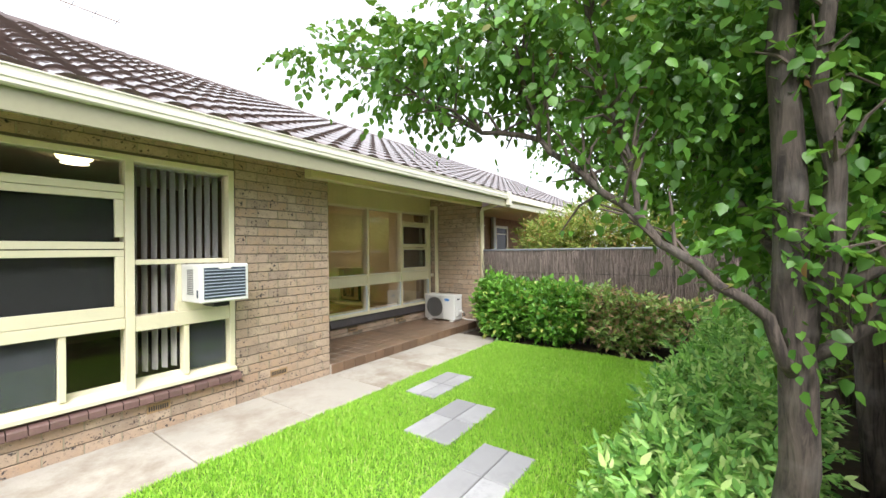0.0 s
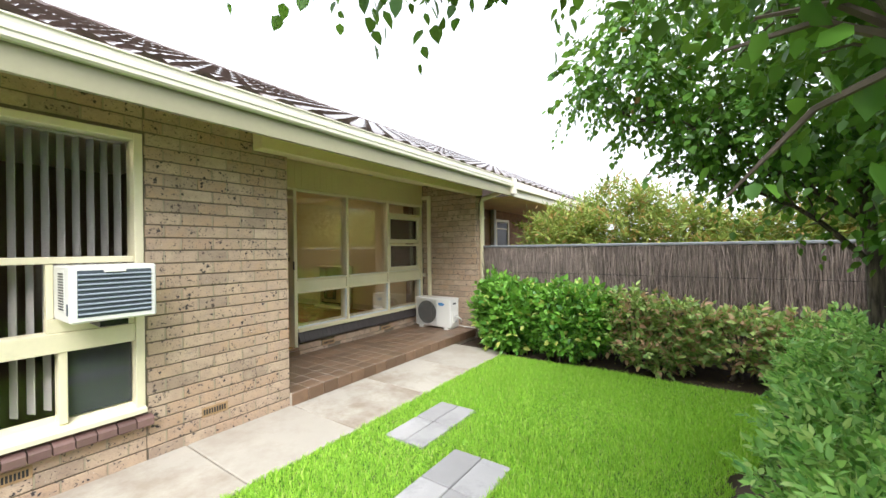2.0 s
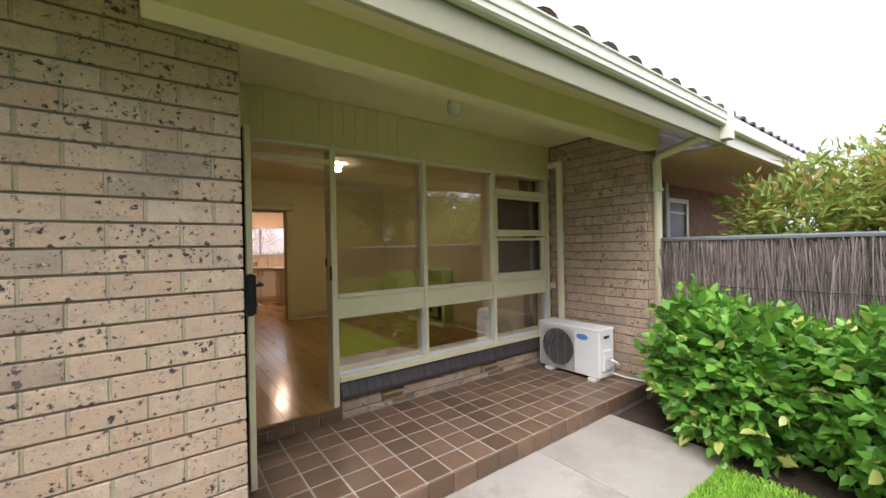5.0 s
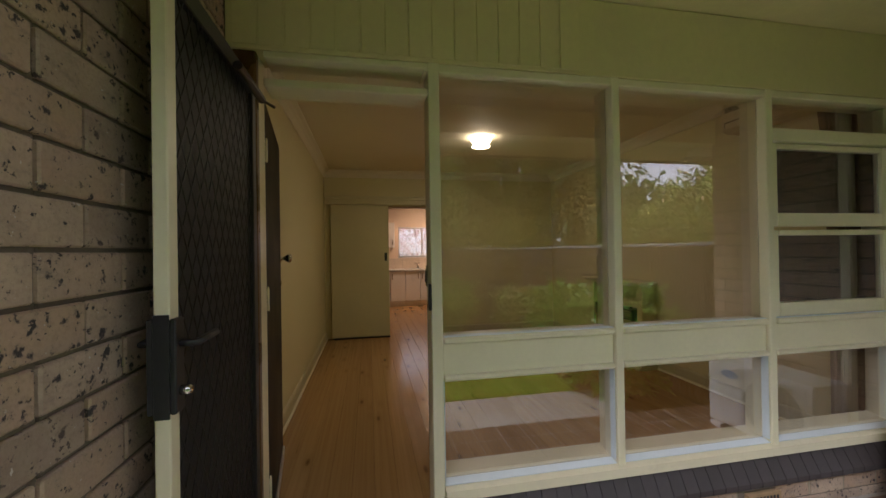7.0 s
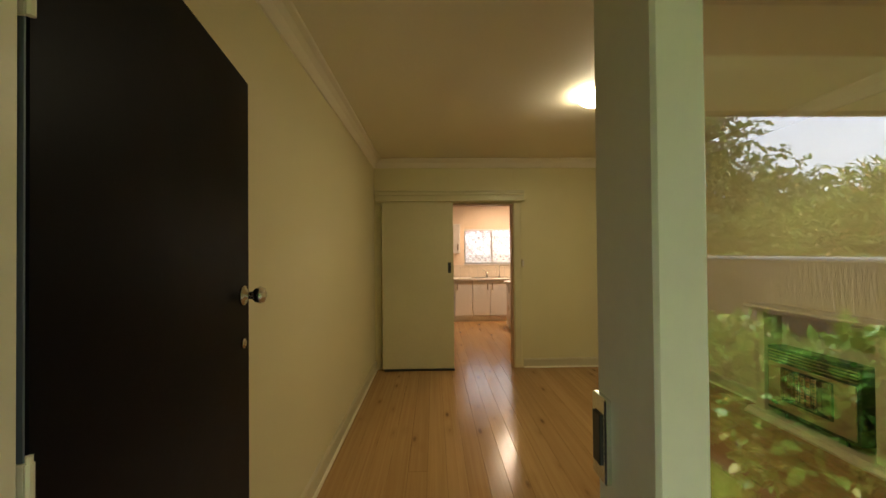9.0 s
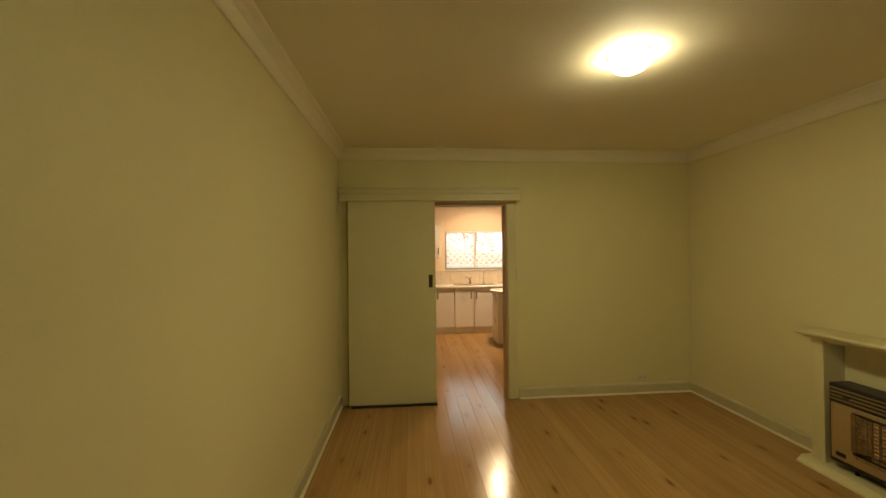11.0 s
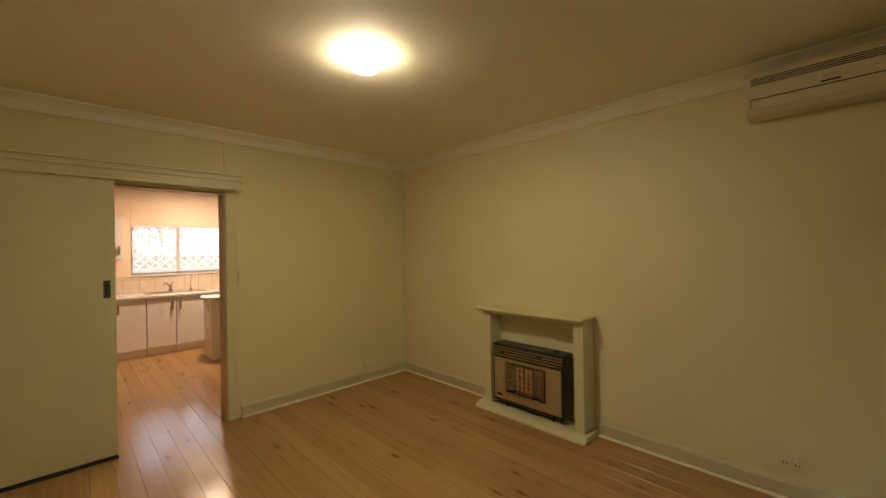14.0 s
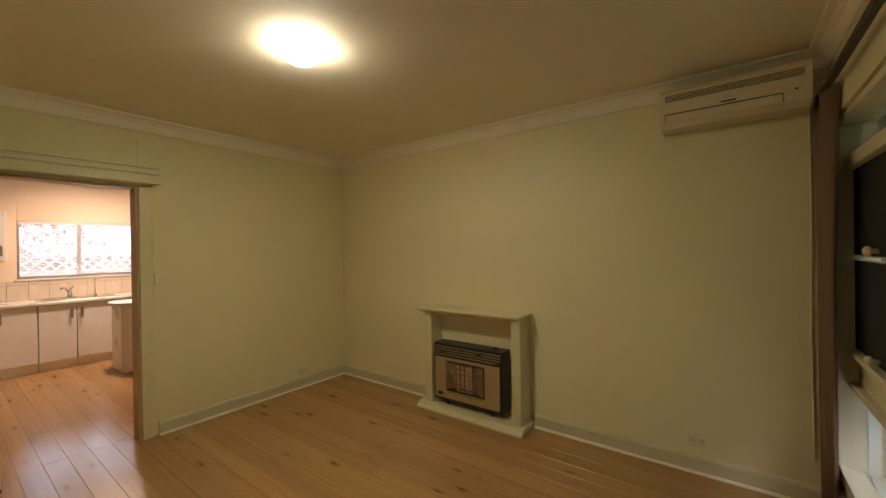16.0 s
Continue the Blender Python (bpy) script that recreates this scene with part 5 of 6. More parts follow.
def leaf_mesh(name, at, heading, size, ratio=0.75, rich=True):
    """Leaves at places (n, 3), pointing along headings, of lengths (n,)."""
    tmpl, tf = (LEAF, LEAF_F) if rich else (BLADE, BLADE_F)
    n = len(at)
    d = unit(heading)
    s = unit(np.cross(d, rng.normal(size=(n, 3)) * 0.7 + np.array((0, 0, 1.0))))
    w = np.cross(s, d)
    t = tmpl[None] * np.array((1, ratio, 1))[None, None]
    v = at[:, None] + size[:, None, None] * (t[..., 0:1] * d[:, None] + t[..., 1:2] * s[:, None] + t[..., 2:3] * w[:, None])
    f = tf[None] + (np.arange(n) * len(tmpl))[:, None, None]
    return fast_mesh(name, v.reshape(-1, 3), f.reshape(-1, 3))


def clumps(blobs, n, skin=0.30, up=0.5):
    """Places and headings near the skins of lumpy ellipsoids (x, y, z, rx, ry, rz)."""
    blobs = np.array(blobs, float)
    vol = (blobs[:, 3] * blobs[:, 4] + blobs[:, 4] * blobs[:, 5] + blobs[:, 3] * blobs[:, 5])
    pick = rng.choice(len(blobs), n, p=vol / vol.sum())
    d = unit(rng.normal(size=(n, 3)))
    lump = 1 + 0.13 * np.sin(d[:, 0] * 7 + pick * 1.7) * np.cos(d[:, 1] * 6 + pick) + 0.10 * np.sin(d[:, 2] * 9 + d[:, 0] * 5 + pick * 2.3)
    r = lump * (1 - np.abs(rng.normal(size=n)) * skin)
    at = blobs[pick, :3] + d * blobs[pick, 3:] * r[:, None]
    keep = at[:, 2] > 0.03
    heading = d + rng.normal(size=(n, 3)) * 0.55 + np.array((0, 0, up))
    return at[keep], heading[keep]


def sprays(blobs, n, per, length, skin=0.30, solid=False, droop=0.0, up=0.5):
    """Leaf places and headings on short sprays: paired leaves along a shoot, growing outwards from lumpy ellipsoids."""
    root, axis = clumps(blobs, n, skin, up)
    if solid:
        b = np.array(blobs, float)
        near = np.argmin(np.linalg.norm((root[:, None, :3] - b[None, :, :3]) / b[None, :, 3:], axis=2), axis=1)
        k = rng.uniform(0.25, 1.12, len(root)) ** 0.6
        root = b[near, :3] + (root - b[near, :3]) * k[:, None]
    axis = unit(axis)
    m = len(root)
    side = unit(np.cross(axis, rng.normal(size=(m, 3)) * 0.5 + np.array((0, 0, 1.0))))
    u = np.tile(np.linspace(0.1, 1.0, per), m)
    sgn = np.tile(np.where(np.arange(per) % 2, 1.0, -1.0), m)
    sgn[per - 1::per] = 0.0
    ax, sd, rt = np.repeat(axis, per, 0), np.repeat(side, per, 0), np.repeat(root, per, 0)
    reach = np.repeat(length * rng.uniform(0.6, 1.2, m), per)
    at = rt + ax * (u * reach)[:, None] + np.c_[np.zeros(m * per), np.zeros(m * per), -droop * reach * u * u]
    hd = ax * 0.75 + sd * (sgn * 0.85)[:, None] + rng.normal(size=(m * per, 3)) * 0.22
    hd[:, 2] -= droop
    keep = at[:, 2] > 0.02
    return at[keep], hd[keep]


GREEN_GLOSSY = leaf_material("glossy_hedge_leaf", (0.32, 0.62, 0.09), (0.05, 0.18, 0.03), (0.60, 0.62, 0.17), 0.08, 0.3)
GREEN_TIRED = leaf_material("tired_hedge_leaf", (0.52, 0.64, 0.20), (0.09, 0.20, 0.05), (0.50, 0.31, 0.19), 0.26, 0.4)
GREEN_LIGHT = leaf_material("pale_shrub_leaf", (0.52, 0.84, 0.22), (0.07, 0.24, 0.05), (0.58, 0.76, 0.26), 0.18, 0.4)
GREEN_TREE = leaf_material("tree_leaf", (0.16, 0.34, 0.045), (0.025, 0.095, 0.015), (0.25, 0.12, 0.05), 0.012, 0.35)
GREEN_YELLOW = leaf_material("yellow_green_shrub_leaf", (0.42, 0.46, 0.10), (0.13, 0.22, 0.05), (0.44, 0.28, 0.10), 0.18, 0.5)
GREEN_FAR = leaf_material("far_tree_leaf", (0.17, 0.26, 0.05), (0.05, 0.10, 0.02), (0.24, 0.28, 0.07), 0.1, 0.5)
PINK = leaf_material("pink_blossom", (0.75, 0.25, 0.38), (0.30, 0.35, 0.16), (0.85, 0.5, 0.55), 0.3, 0.5)
TWIG = plain("twig_bark", (0.13, 0.10, 0.08), 0.9, 0.25, 12, 60, 0.4)


def shrub(name, label, blobs, n, size, material, ratio=0.6, rich=True, stems=12, group=""):
    c = np.mean([b[:3] for b in blobs], axis=0)
    t = thing(name, (c[0], c[1], 0), label, "shrub", group)
    per = 7 if rich else 9
    at, hd = sprays(blobs, int(n * (2.3 if rich else 1.3) / per), per, size * (1.6 if rich else 2.2), 0.34)
    part("leaves", leaf_mesh("leaves", at, hd, size * rng.uniform(0.65, 1.25, len(at)), ratio, rich), material, t)
    s = Shape()
    for k in range(stems):
        b = blobs[k % len(blobs)]
        x, y = b[0] + rng.uniform(-0.3, 0.3) * b[3], b[1] + rng.uniform(-0.3, 0.3) * b[4]
        d = unit(rng.normal(size=(1, 3)))[0]
        tip = (b[0] + d[0] * b[3] * 0.8, b[1] + d[1] * b[4] * 0.8, b[2] + abs(d[2]) * b[5] * 0.8)
        s.tube([(x, y, -0.02), ((x * 2 + tip[0]) / 3, (y * 2 + tip[1]) / 3, tip[2] * 0.55), tip], [0.014, 0.010, 0.004], 5)
    tagged(part("stems", s, TWIG, t), kind="stuff")
    return t


# hedge in the bed before the brush fence
shrub("hedge_shrub", "dense glossy green hedge shrub before the brush fence", [(-3.24, 6.62, 0.56, 0.36, 0.42, 0.50), (-2.85, 6.55, 0.55, 0.42, 0.42, 0.46), (-3.02, 6.42, 0.35, 0.40, 0.33, 0.32)], 3700, 0.094, GREEN_GLOSSY, 0.72, group="hedge")
shrub("hedge_shrub", "glossy green hedge shrub with some yellow leaves", [(-2.28, 6.55, 0.55, 0.40, 0.40, 0.42), (-1.85, 6.58, 0.58, 0.36, 0.40, 0.40), (-2.1, 6.38, 0.36, 0.36, 0.30, 0.30)], 3200, 0.094, GREEN_GLOSSY, 0.72, group="hedge")
shrub("hedge_shrub", "sparser hedge shrub with brown and reddish leaves", [(-1.35, 6.6, 0.55, 0.42, 0.38, 0.40), (-0.75, 6.62, 0.50, 0.42, 0.38, 0.38), (-0.15, 6.65, 0.46, 0.42, 0.36, 0.34), (0.4, 6.65, 0.44, 0.4, 0.36, 0.32), (-1.0, 6.45, 0.28, 0.5, 0.3, 0.22)], 4000, 0.082, GREEN_TIRED, 0.65, stems=30, group="hedge")
# pale shrubs under the trees
shrub("garden_shrub", "light green leafy garden shrub under the tree", [(0.44, 4.65, 0.50, 0.44, 0.55, 0.52), (0.55, 5.45, 0.48, 0.44, 0.50, 0.54), (0.24, 5.05, 0.38, 0.32, 0.45, 0.38)], 5200, 0.060, GREEN_LIGHT, 0.48, True, group="garden shrubs")
shrub("garden_shrub", "light green leafy garden shrub beside the lawn", [(0.24, 3.75, 0.46, 0.42, 0.50, 0.46), (0.02, 3.35, 0.36, 0.30, 0.42, 0.38), (0.32, 3.0, 0.44, 0.36, 0.42, 0.48)], 5200, 0.060, GREEN_LIGHT, 0.48, True, group="garden shrubs")
shrub("garden_shrub", "low pale green shrub at the foot of the trunk", [(0.02, 2.25, 0.28, 0.38, 0.42, 0.34), (0.34, 1.75, 0.24, 0.34, 0.32, 0.28), (0.62, 1.95, 0.25, 0.35, 0.35, 0.30), (0.10, 2.75, 0.34, 0.34, 0.38, 0.36)], 4600, 0.072, GREEN_LIGHT, 0.46, True, group="garden shrubs")


# ---- trees ----
def bough(s, pts, r0, r1, sides=8):
    pts = [Vector(p) for p in pts]
    fine = []
    for i in range(len(pts) - 1):
        a, b = pts[i], pts[i + 1]
        for k in range(3):
            u = k / 3
            j = Vector(rng.normal(size=3)) * 0.010
            fine.append(a.lerp(b, u) + (j if fine else Vector((0, 0, 0))))
    fine.append(pts[-1])
    n = len(fine)
    s.tube(fine, [r0 + (r1 - r0) * i / (n - 1) for i in range(n)], sides)
    return fine


def twigs(s, line, n, length, at, hd, per=9, spread=0.5, lift=0.25):
    """Side shoots along a bough, and the leaf places on them."""
    for _ in range(n):
        i = int(rng.integers(max(1, len(line) // 4), len(line)))
        p = line[i]
        along = (line[i] - line[i - 1]).normalized()
        d = Vector(unit((np.array(along) * 0.5 + rng.normal(size=3) * spread + np.array((0, 0, lift)))[None])[0])
        q = p + d * length * float(rng.uniform(0.5, 1.1))
        m = p.lerp(q, 0.5) + Vector((0, 0, 0.04))
        s.tube([p, m, q], [0.008, 0.006, 0.003], 5, False)
        for _ in range(per):
            u = float(rng.uniform(0.2, 1.05))
            w = (p.lerp(m, u * 2) if u < 0.5 else m.lerp(q, u * 2 - 1)) + Vector(rng.normal(size=3)) * 0.045
            at.append(w)
            hd.append(np.array(d) * 0.4 + rng.normal(size=3) * 0.6 + np.array((0, 0, -0.55)))


def tree(name, label, trunk, limbs, r, leaf, n_twigs, length, crown_blobs, crown_n, material):
    t = thing(name, trunk[0], label, "tree")
    at, hd = [], []
    s = Shape()
    bough(s, trunk, r, r * 0.55, 12)
    s.tube([Vector(trunk[0]) - Vector((0, 0, 0.05)), Vector(trunk[0]) + Vector((0, 0, 0.14))], [r * 1.18, r * 1.02], 12)
    part("trunk", s, BARK, t, "", True)
    sh = Shape()
    for pts, r0 in limbs:
        b = Shape()
        line = bough(b, pts, r0, r0 * 0.3, 8)
        part("limb", b, BARK, t, "", True)
        twigs(sh, line, n_twigs, length, at, hd)
    tagged(part("twigs", sh, TWIG, t), kind="stuff")
    a, h2 = sprays(crown_blobs, int(crown_n * 1.5 / 9), 9, leaf * 4.2, 0.40, True, 0.45, 0.0)
    at = np.array([tuple(p) for p in at] + [tuple(p) for p in a])
    hd = np.array(list(hd) + list(h2))
    hd[:, 2] -= 0.35
    part("crown", leaf_mesh("crown", at, hd, leaf * rng.uniform(0.55, 1.2, len(at)), 0.86), material, t)
    return t


tree("tree", "grey barked garden tree with broad green leaves", [(0.43, 1.97, 0), (0.425, 1.95, 0.6), (0.42, 1.92, 1.15), (0.40, 1.92, 1.8), (0.40, 1.95, 2.6), (0.42, 2.0, 3.6)],
     [([(0.41, 1.88, 1.14), (0.34, 1.81, 1.33), (0.14, 1.78, 1.52), (-0.05, 1.75, 1.68), (-0.25, 1.72, 1.90), (-0.44, 1.69, 2.07), (-0.70, 1.66, 2.17), (-0.98, 1.66, 2.34), (-1.22, 1.68, 2.52)], 0.023),
      ([(-0.44, 1.69, 2.07), (-0.50, 1.72, 2.30), (-0.62, 1.75, 2.6)], 0.013),
      ([(-0.06, 1.75, 1.69), (-0.08, 1.80, 1.95), (-0.20, 1.83, 2.3), (-0.28, 1.86, 2.8)], 0.013),
      ([(0.43, 1.92, 1.20), (0.52, 1.90, 1.6), (0.51, 1.91, 2.4), (0.55, 1.95, 3.4)], 0.044),
      ([(0.44, 1.93, 1.18), (0.70, 2.0, 1.36), (0.95, 2.1, 1.55), (1.2, 2.2, 1.8)], 0.028),
      ([(0.46, 1.93, 1.40), (0.75, 1.88, 1.58), (1.05, 1.8, 1.68)], 0.026),
      ([(0.42, 1.97, 1.5), (0.22, 2.5, 1.9), (0.0, 2.9, 2.3), (-0.15, 3.3, 2.7)], 0.022)],
     0.068, 0.054, 36, 0.30,
     [(-0.50, 1.75, 2.62, 0.62, 0.45, 0.34), (0.05, 2.1, 2.55, 0.50, 0.55, 0.52), (-0.1, 2.5, 3.0, 0.95, 0.8, 0.5), (0.62, 2.2, 2.5, 0.5, 0.6, 0.6), (-1.05, 1.65, 2.60, 0.45, 0.35, 0.22), (-1.35, 1.72, 2.68, 0.32, 0.26, 0.16), (-1.70, 1.45, 2.78, 0.20, 0.18, 0.08), (0.45, 2.55, 1.9, 0.4, 0.45, 0.4), (0.3, 2.7, 2.3, 0.6, 0.5, 0.5), (0.75, 2.5, 2.1, 0.55, 0.6, 0.7), (0.35, 1.95, 1.55, 0.20, 0.16, 0.30)], 13500, GREEN_TREE)
tree("tree", "slender garden tree by the brush fence", [(0.55, 4.95, 0), (0.53, 4.95, 0.8), (0.50, 4.95, 1.45), (0.48, 4.97, 2.2), (0.46, 5.0, 3.2)],
     [([(0.51, 4.95, 1.42), (0.2, 4.9, 1.75), (-0.15, 4.85, 2.0), (-0.6, 4.85, 2.2)], 0.022),
      ([(0.51, 4.95, 1.42), (0.8, 5.0, 1.75), (1.1, 5.1, 2.2)], 0.022),
      ([(0.50, 4.96, 1.7), (0.0, 4.8, 2.1), (-0.5, 4.6, 2.45), (-1.0, 4.45, 2.65)], 0.022),
      ([(0.49, 4.96, 1.9), (0.1, 5.1, 2.4), (-0.35, 5.2, 2.9)], 0.020),
      ([(0.49, 4.96, 2.0), (0.6, 4.6, 2.5), (0.6, 4.2, 3.0)], 0.020)],
     0.060, 0.066, 24, 0.34, [(0.3, 4.95, 2.4, 0.85, 0.7, 0.62), (-0.35, 4.9, 2.35, 0.5, 0.5, 0.36), (0.6, 4.8, 3.1, 1.0, 0.9, 0.6), (-0.75, 4.5, 2.75, 0.5, 0.45, 0.36), (-0.2, 4.7, 2.75, 0.6, 0.6, 0.45), (-0.75, 4.4, 3.3, 0.6, 0.5, 0.5), (-0.1, 4.6, 3.7, 0.9, 0.7, 0.5), (-1.15, 4.3, 2.95, 0.35, 0.3, 0.3)], 9500, GREEN_TREE)
tree("tree", "dark green garden tree against the side fence", [(0.95, 3.4, 0), (0.92, 3.4, 1.0), (0.9, 3.42, 2.0), (0.9, 3.45, 3.3)],
     [([(0.92, 3.4, 1.3), (0.6, 3.5, 1.9), (0.3, 3.6, 2.5)], 0.03), ([(0.9, 3.42, 1.6), (1.2, 3.2, 2.2), (1.4, 3.0, 2.9)], 0.03)],
     0.07, 0.066, 20, 0.34, [(0.75, 3.5, 2.5, 0.75, 0.8, 0.85), (1.0, 3.6, 3.4, 0.9, 1.0, 0.6), (1.0, 2.6, 2.6, 0.5, 0.7, 0.7), (0.8, 4.2, 1.9, 0.5, 0.8, 0.6)], 7200, GREEN_TREE)

# shrubs and trees beyond the fences
for x, y, z, rx, ry, rz, n in ((-2.95, 8.5, 1.6, 0.65, 0.6, 0.62, 3300), (-2.0, 9.2, 1.85, 0.8, 0.7, 0.92, 3800), (-1.1, 9.3, 1.7, 0.8, 0.7, 0.72, 3200), (-0.2, 9.5, 1.4, 0.65, 0.6, 0.5, 2400), (0.6, 9.5, 1.6, 0.75, 0.7, 0.66, 2800), (1.5, 9.6, 1.5, 0.8, 0.7, 0.5, 2600), (2.7, 9.6, 1.3, 0.9, 0.7, 0.5, 2200), (4.0, 9.0, 1.3, 0.9, 0.8, 0.5, 2000), (2.4, 4.4, 1.5, 0.8, 0.9, 0.8, 2200), (2.5, 5.8, 1.7, 0.8, 0.9, 0.9, 2400), (2.3, 7.3, 1.6, 0.8, 0.9, 0.9, 2400)):
    shrub("screen_shrub", "feathery yellow green shrub rising behind the brush fence", [(x, y, z, rx, ry, rz), (x - 0.3, y, z * 0.55, rx, ry, rz * 0.9), (x + 0.45, y + 0.1, z + 0.25, rx * 0.5, ry * 0.5, rz * 0.55)], int(n * 2.4), 0.135, GREEN_YELLOW, 0.40, False, 10, "shrubs behind the fence")
for x, y, top, w, n in ((4.2, 1.2, 4.6, 1.8, 2600), (5.2, 4.2, 5.0, 2.0, 2800), (4.3, 5.9, 5.4, 1.7, 2800), (4.6, 7.4, 6.0, 2.3, 3200), (6.5, -1.8, 5.2, 2.2, 2600), (7.5, 9.5, 4.2, 1.8, 1800), (3.4, 12.5, 3.6, 1.2, 1400), (2.8, 9.3, 5.2, 1.6, 2600)):
    tree("tree", "tall green tree beyond the side fence", [(x, y, 0), (x + 0.1, y, 1.5), (x, y + 0.1, top * 0.7)],
         [([(x, y, top * 0.35), (x - w * 0.5, y + 0.3, top * 0.6), (x - w * 0.7, y + 0.2, top * 0.8)], 0.06), ([(x, y, top * 0.4), (x + 0.3, y + w * 0.5, top * 0.7)], 0.06), ([(x, y, top * 0.45), (x, y - w * 0.5, top * 0.75)], 0.06)],
         0.12, 0.12, 16, 0.7, [(x, y, top * 0.72, w, w, top * 0.26), (x - 0.6, y + 0.5, top * 0.5, w * 0.8, w * 0.9, top * 0.18), (x + 0.2, y - 0.4, top * 0.9, w * 0.6, w * 0.6, top * 0.16)], int(n * 3.2), GREEN_FAR)
shrub("flowering_shrub", "pink flowering shrub outside the kitchen window", [(-16.4, 4.6, 1.9, 0.5, 0.9, 0.7), (-16.4, 5.6, 1.9, 0.5, 0.8, 0.6)], 2500, 0.09, PINK, 0.6, False)


# ---- brush fences ----
BRUSH = plain("dry_brushwood", (0.41, 0.325, 0.28), 0.9, 0.25, 6, 60, 0.5, spread=0.75, island=True)
CAP = plain("grey_fence_cap", (0.16, 0.17, 0.18), 0.5, 0.12, 3, 40, 0.1)


def sticks(name, p0, p1, z1, out, n):
    """Thin upright brush stems along a line on the ground, lying against a fence face."""
    p0, p1, out = np.array(p0, float), np.array(p1, float), np.array(out, float)
    along = (p1 - p0) / np.linalg.norm(p1 - p0)
    u = rng.uniform(0, 1, n)
    zc = rng.uniform(0.0, z1, n)
    hl = rng.uniform(0.12, 0.42, n)
    lo, hi = np.maximum(zc - hl, 0.0), np.minimum(zc + hl, z1)
    foot = p0 + (p1 - p0) * u[:, None] + out * rng.uniform(0.0, 0.028, n)[:, None]
    lean = along * rng.normal(0, 0.045, n)[:, None] + out * rng.normal(0, 0.012, n)[:, None]
    a = np.c_[foot, lo]
    b = np.c_[foot + lean * (hi - lo)[:, None] * 2, hi]
    r = rng.uniform(0.0025, 0.006, n)[:, None]
    al, ou = np.r_[along, 0][None], np.r_[out, 0][None]
    ring = [al * r, (-al * 0.5 + ou * 0.9) * r, (-al * 0.5 - ou * 0.9) * r]
    v = np.stack([a + ring[0], a + ring[1], a + ring[2], b + ring[0], b + ring[1], b + ring[2]], 1)
    f = np.array([(0, 1, 4, 3), (1, 2, 5, 4), (2, 0, 3, 5)])[None] + (np.arange(n) * 6)[:, None, None]
    return fast_mesh(name, v.reshape(-1, 3), f.reshape(-1, 4))


def brush_fence(label, x0, x1, y0, y1, z1, out, n):
    t = thing("brush_fence", ((x0 + x1) / 2, (y0 + y1) / 2, 0), label, "fence")
    part("core", Shape().box(x0, x1, y0, y1, -0.05, z1 - 0.03, 0.01), BRUSH, t)
    if abs(out[1]):
        a, b = (x0, y0), (x1, y0)
    else:
        a, b = (x0, y0), (x0, y1)
    tagged(part("brush", sticks("brush", a, b, z1 - 0.02, out, n), BRUSH, t), "weathered brown brushwood stems", kind="stuff")
    part("cap", Shape().box(x0 - 0.02, x1 + 0.02, y0 - 0.035, y1 + 0.02, z1 - 0.03, z1 + 0.015, 0.012), CAP, t, "grey metal capping")
    for z in (0.5, 1.15):
        if abs(out[1]):
            part("wire", Shape().tube([(x0, y0 - 0.035, z), (x1, y0 - 0.035, z)], 0.003, 5), DARKMETAL, t)
        else:
            part("wire", Shape().tube([(x0 - 0.035, y0, z), (x0 - 0.035, y1, z)], 0.003, 5), DARKMETAL, t)


brush_fence("weathered brown brushwood fence with grey capping", -3.80, 1.30, 7.13, 7.22, 1.60, (0.0, -1.0), 6500)
brush_fence("weathered brown brushwood side fence behind the tree", 1.24, 1.32, -6.0, 7.10, 1.60, (-1.0, 0.0), 7000)

# ---- lawn grass ----
n = 285000
gx, gy = rng.uniform(-3.04, 0.10, n), rng.uniform(-1.7, 6.12, n)
edge = 0.03 * np.sin(gy * 9) + 0.02 * np.sin(gy * 23)
keep = (gx > -2.985 + np.abs(edge) * rng.uniform(0, 1, n) - 0.02)
keep &= gx < -0.38 + 0.44 * np.clip((gy - 4.2) / 0.7, 0, 1) + np.abs(edge)
for x0, x1, y0, y1 in ((-2.71, -2.31, 3.35, 4.18), (-2.09, -1.61, 2.61, 3.48), (-1.385, -0.94, 1.96, 2.815)):
    keep &= ~((gx > x0 + 0.005) & (gx < x1 - 0.005) & (gy > y0 + 0.005) & (gy < y1 - 0.005))
gx, gy = gx[keep], gy[keep]
n = len(gx)
ang = rng.uniform(0, 2 * np.pi, n)
tall = rng.uniform(0.022, 0.052, n) * (1 + 0.25 * np.sin(gx * 3.1) * np.sin(gy * 2.3))
wd = rng.uniform(0.0018, 0.0042, n)
bend = rng.normal(0, 0.018, (n, 2))
base = np.c_[gx, gy, np.full(n, -0.014)]
side = np.c_[np.cos(ang), np.sin(ang), np.zeros(n)] * wd[:, None]
mid = base + np.c_[bend * 0.35, tall * 0.6]
tip = base + np.c_[bend, tall]
v = np.stack([base - side, base + side, mid + side * 0.8, mid - side * 0.8, tip], 1).reshape(-1, 3)
f = (np.array([(0, 1, 2), (0, 2, 3), (3, 2, 4)])[None] + (np.arange(n) * 5)[:, None, None]).reshape(-1, 3)
GRASS = leaf_material("grass_blade", (0.64, 0.94, 0.12), (0.16, 0.42, 0.03), (0.70, 0.78, 0.24), 0.06, 0.5)
tagged(part("grass", fast_mesh("grass", v, f), GRASS, None), "short bright green lawn grass", "grass", kind="stuff")

# fallen leaves and litter on the bed
litter_at = np.c_[rng.uniform(-3.7, 0.9, 500), rng.uniform(6.08, 7.0, 500), np.full(500, -0.055)]
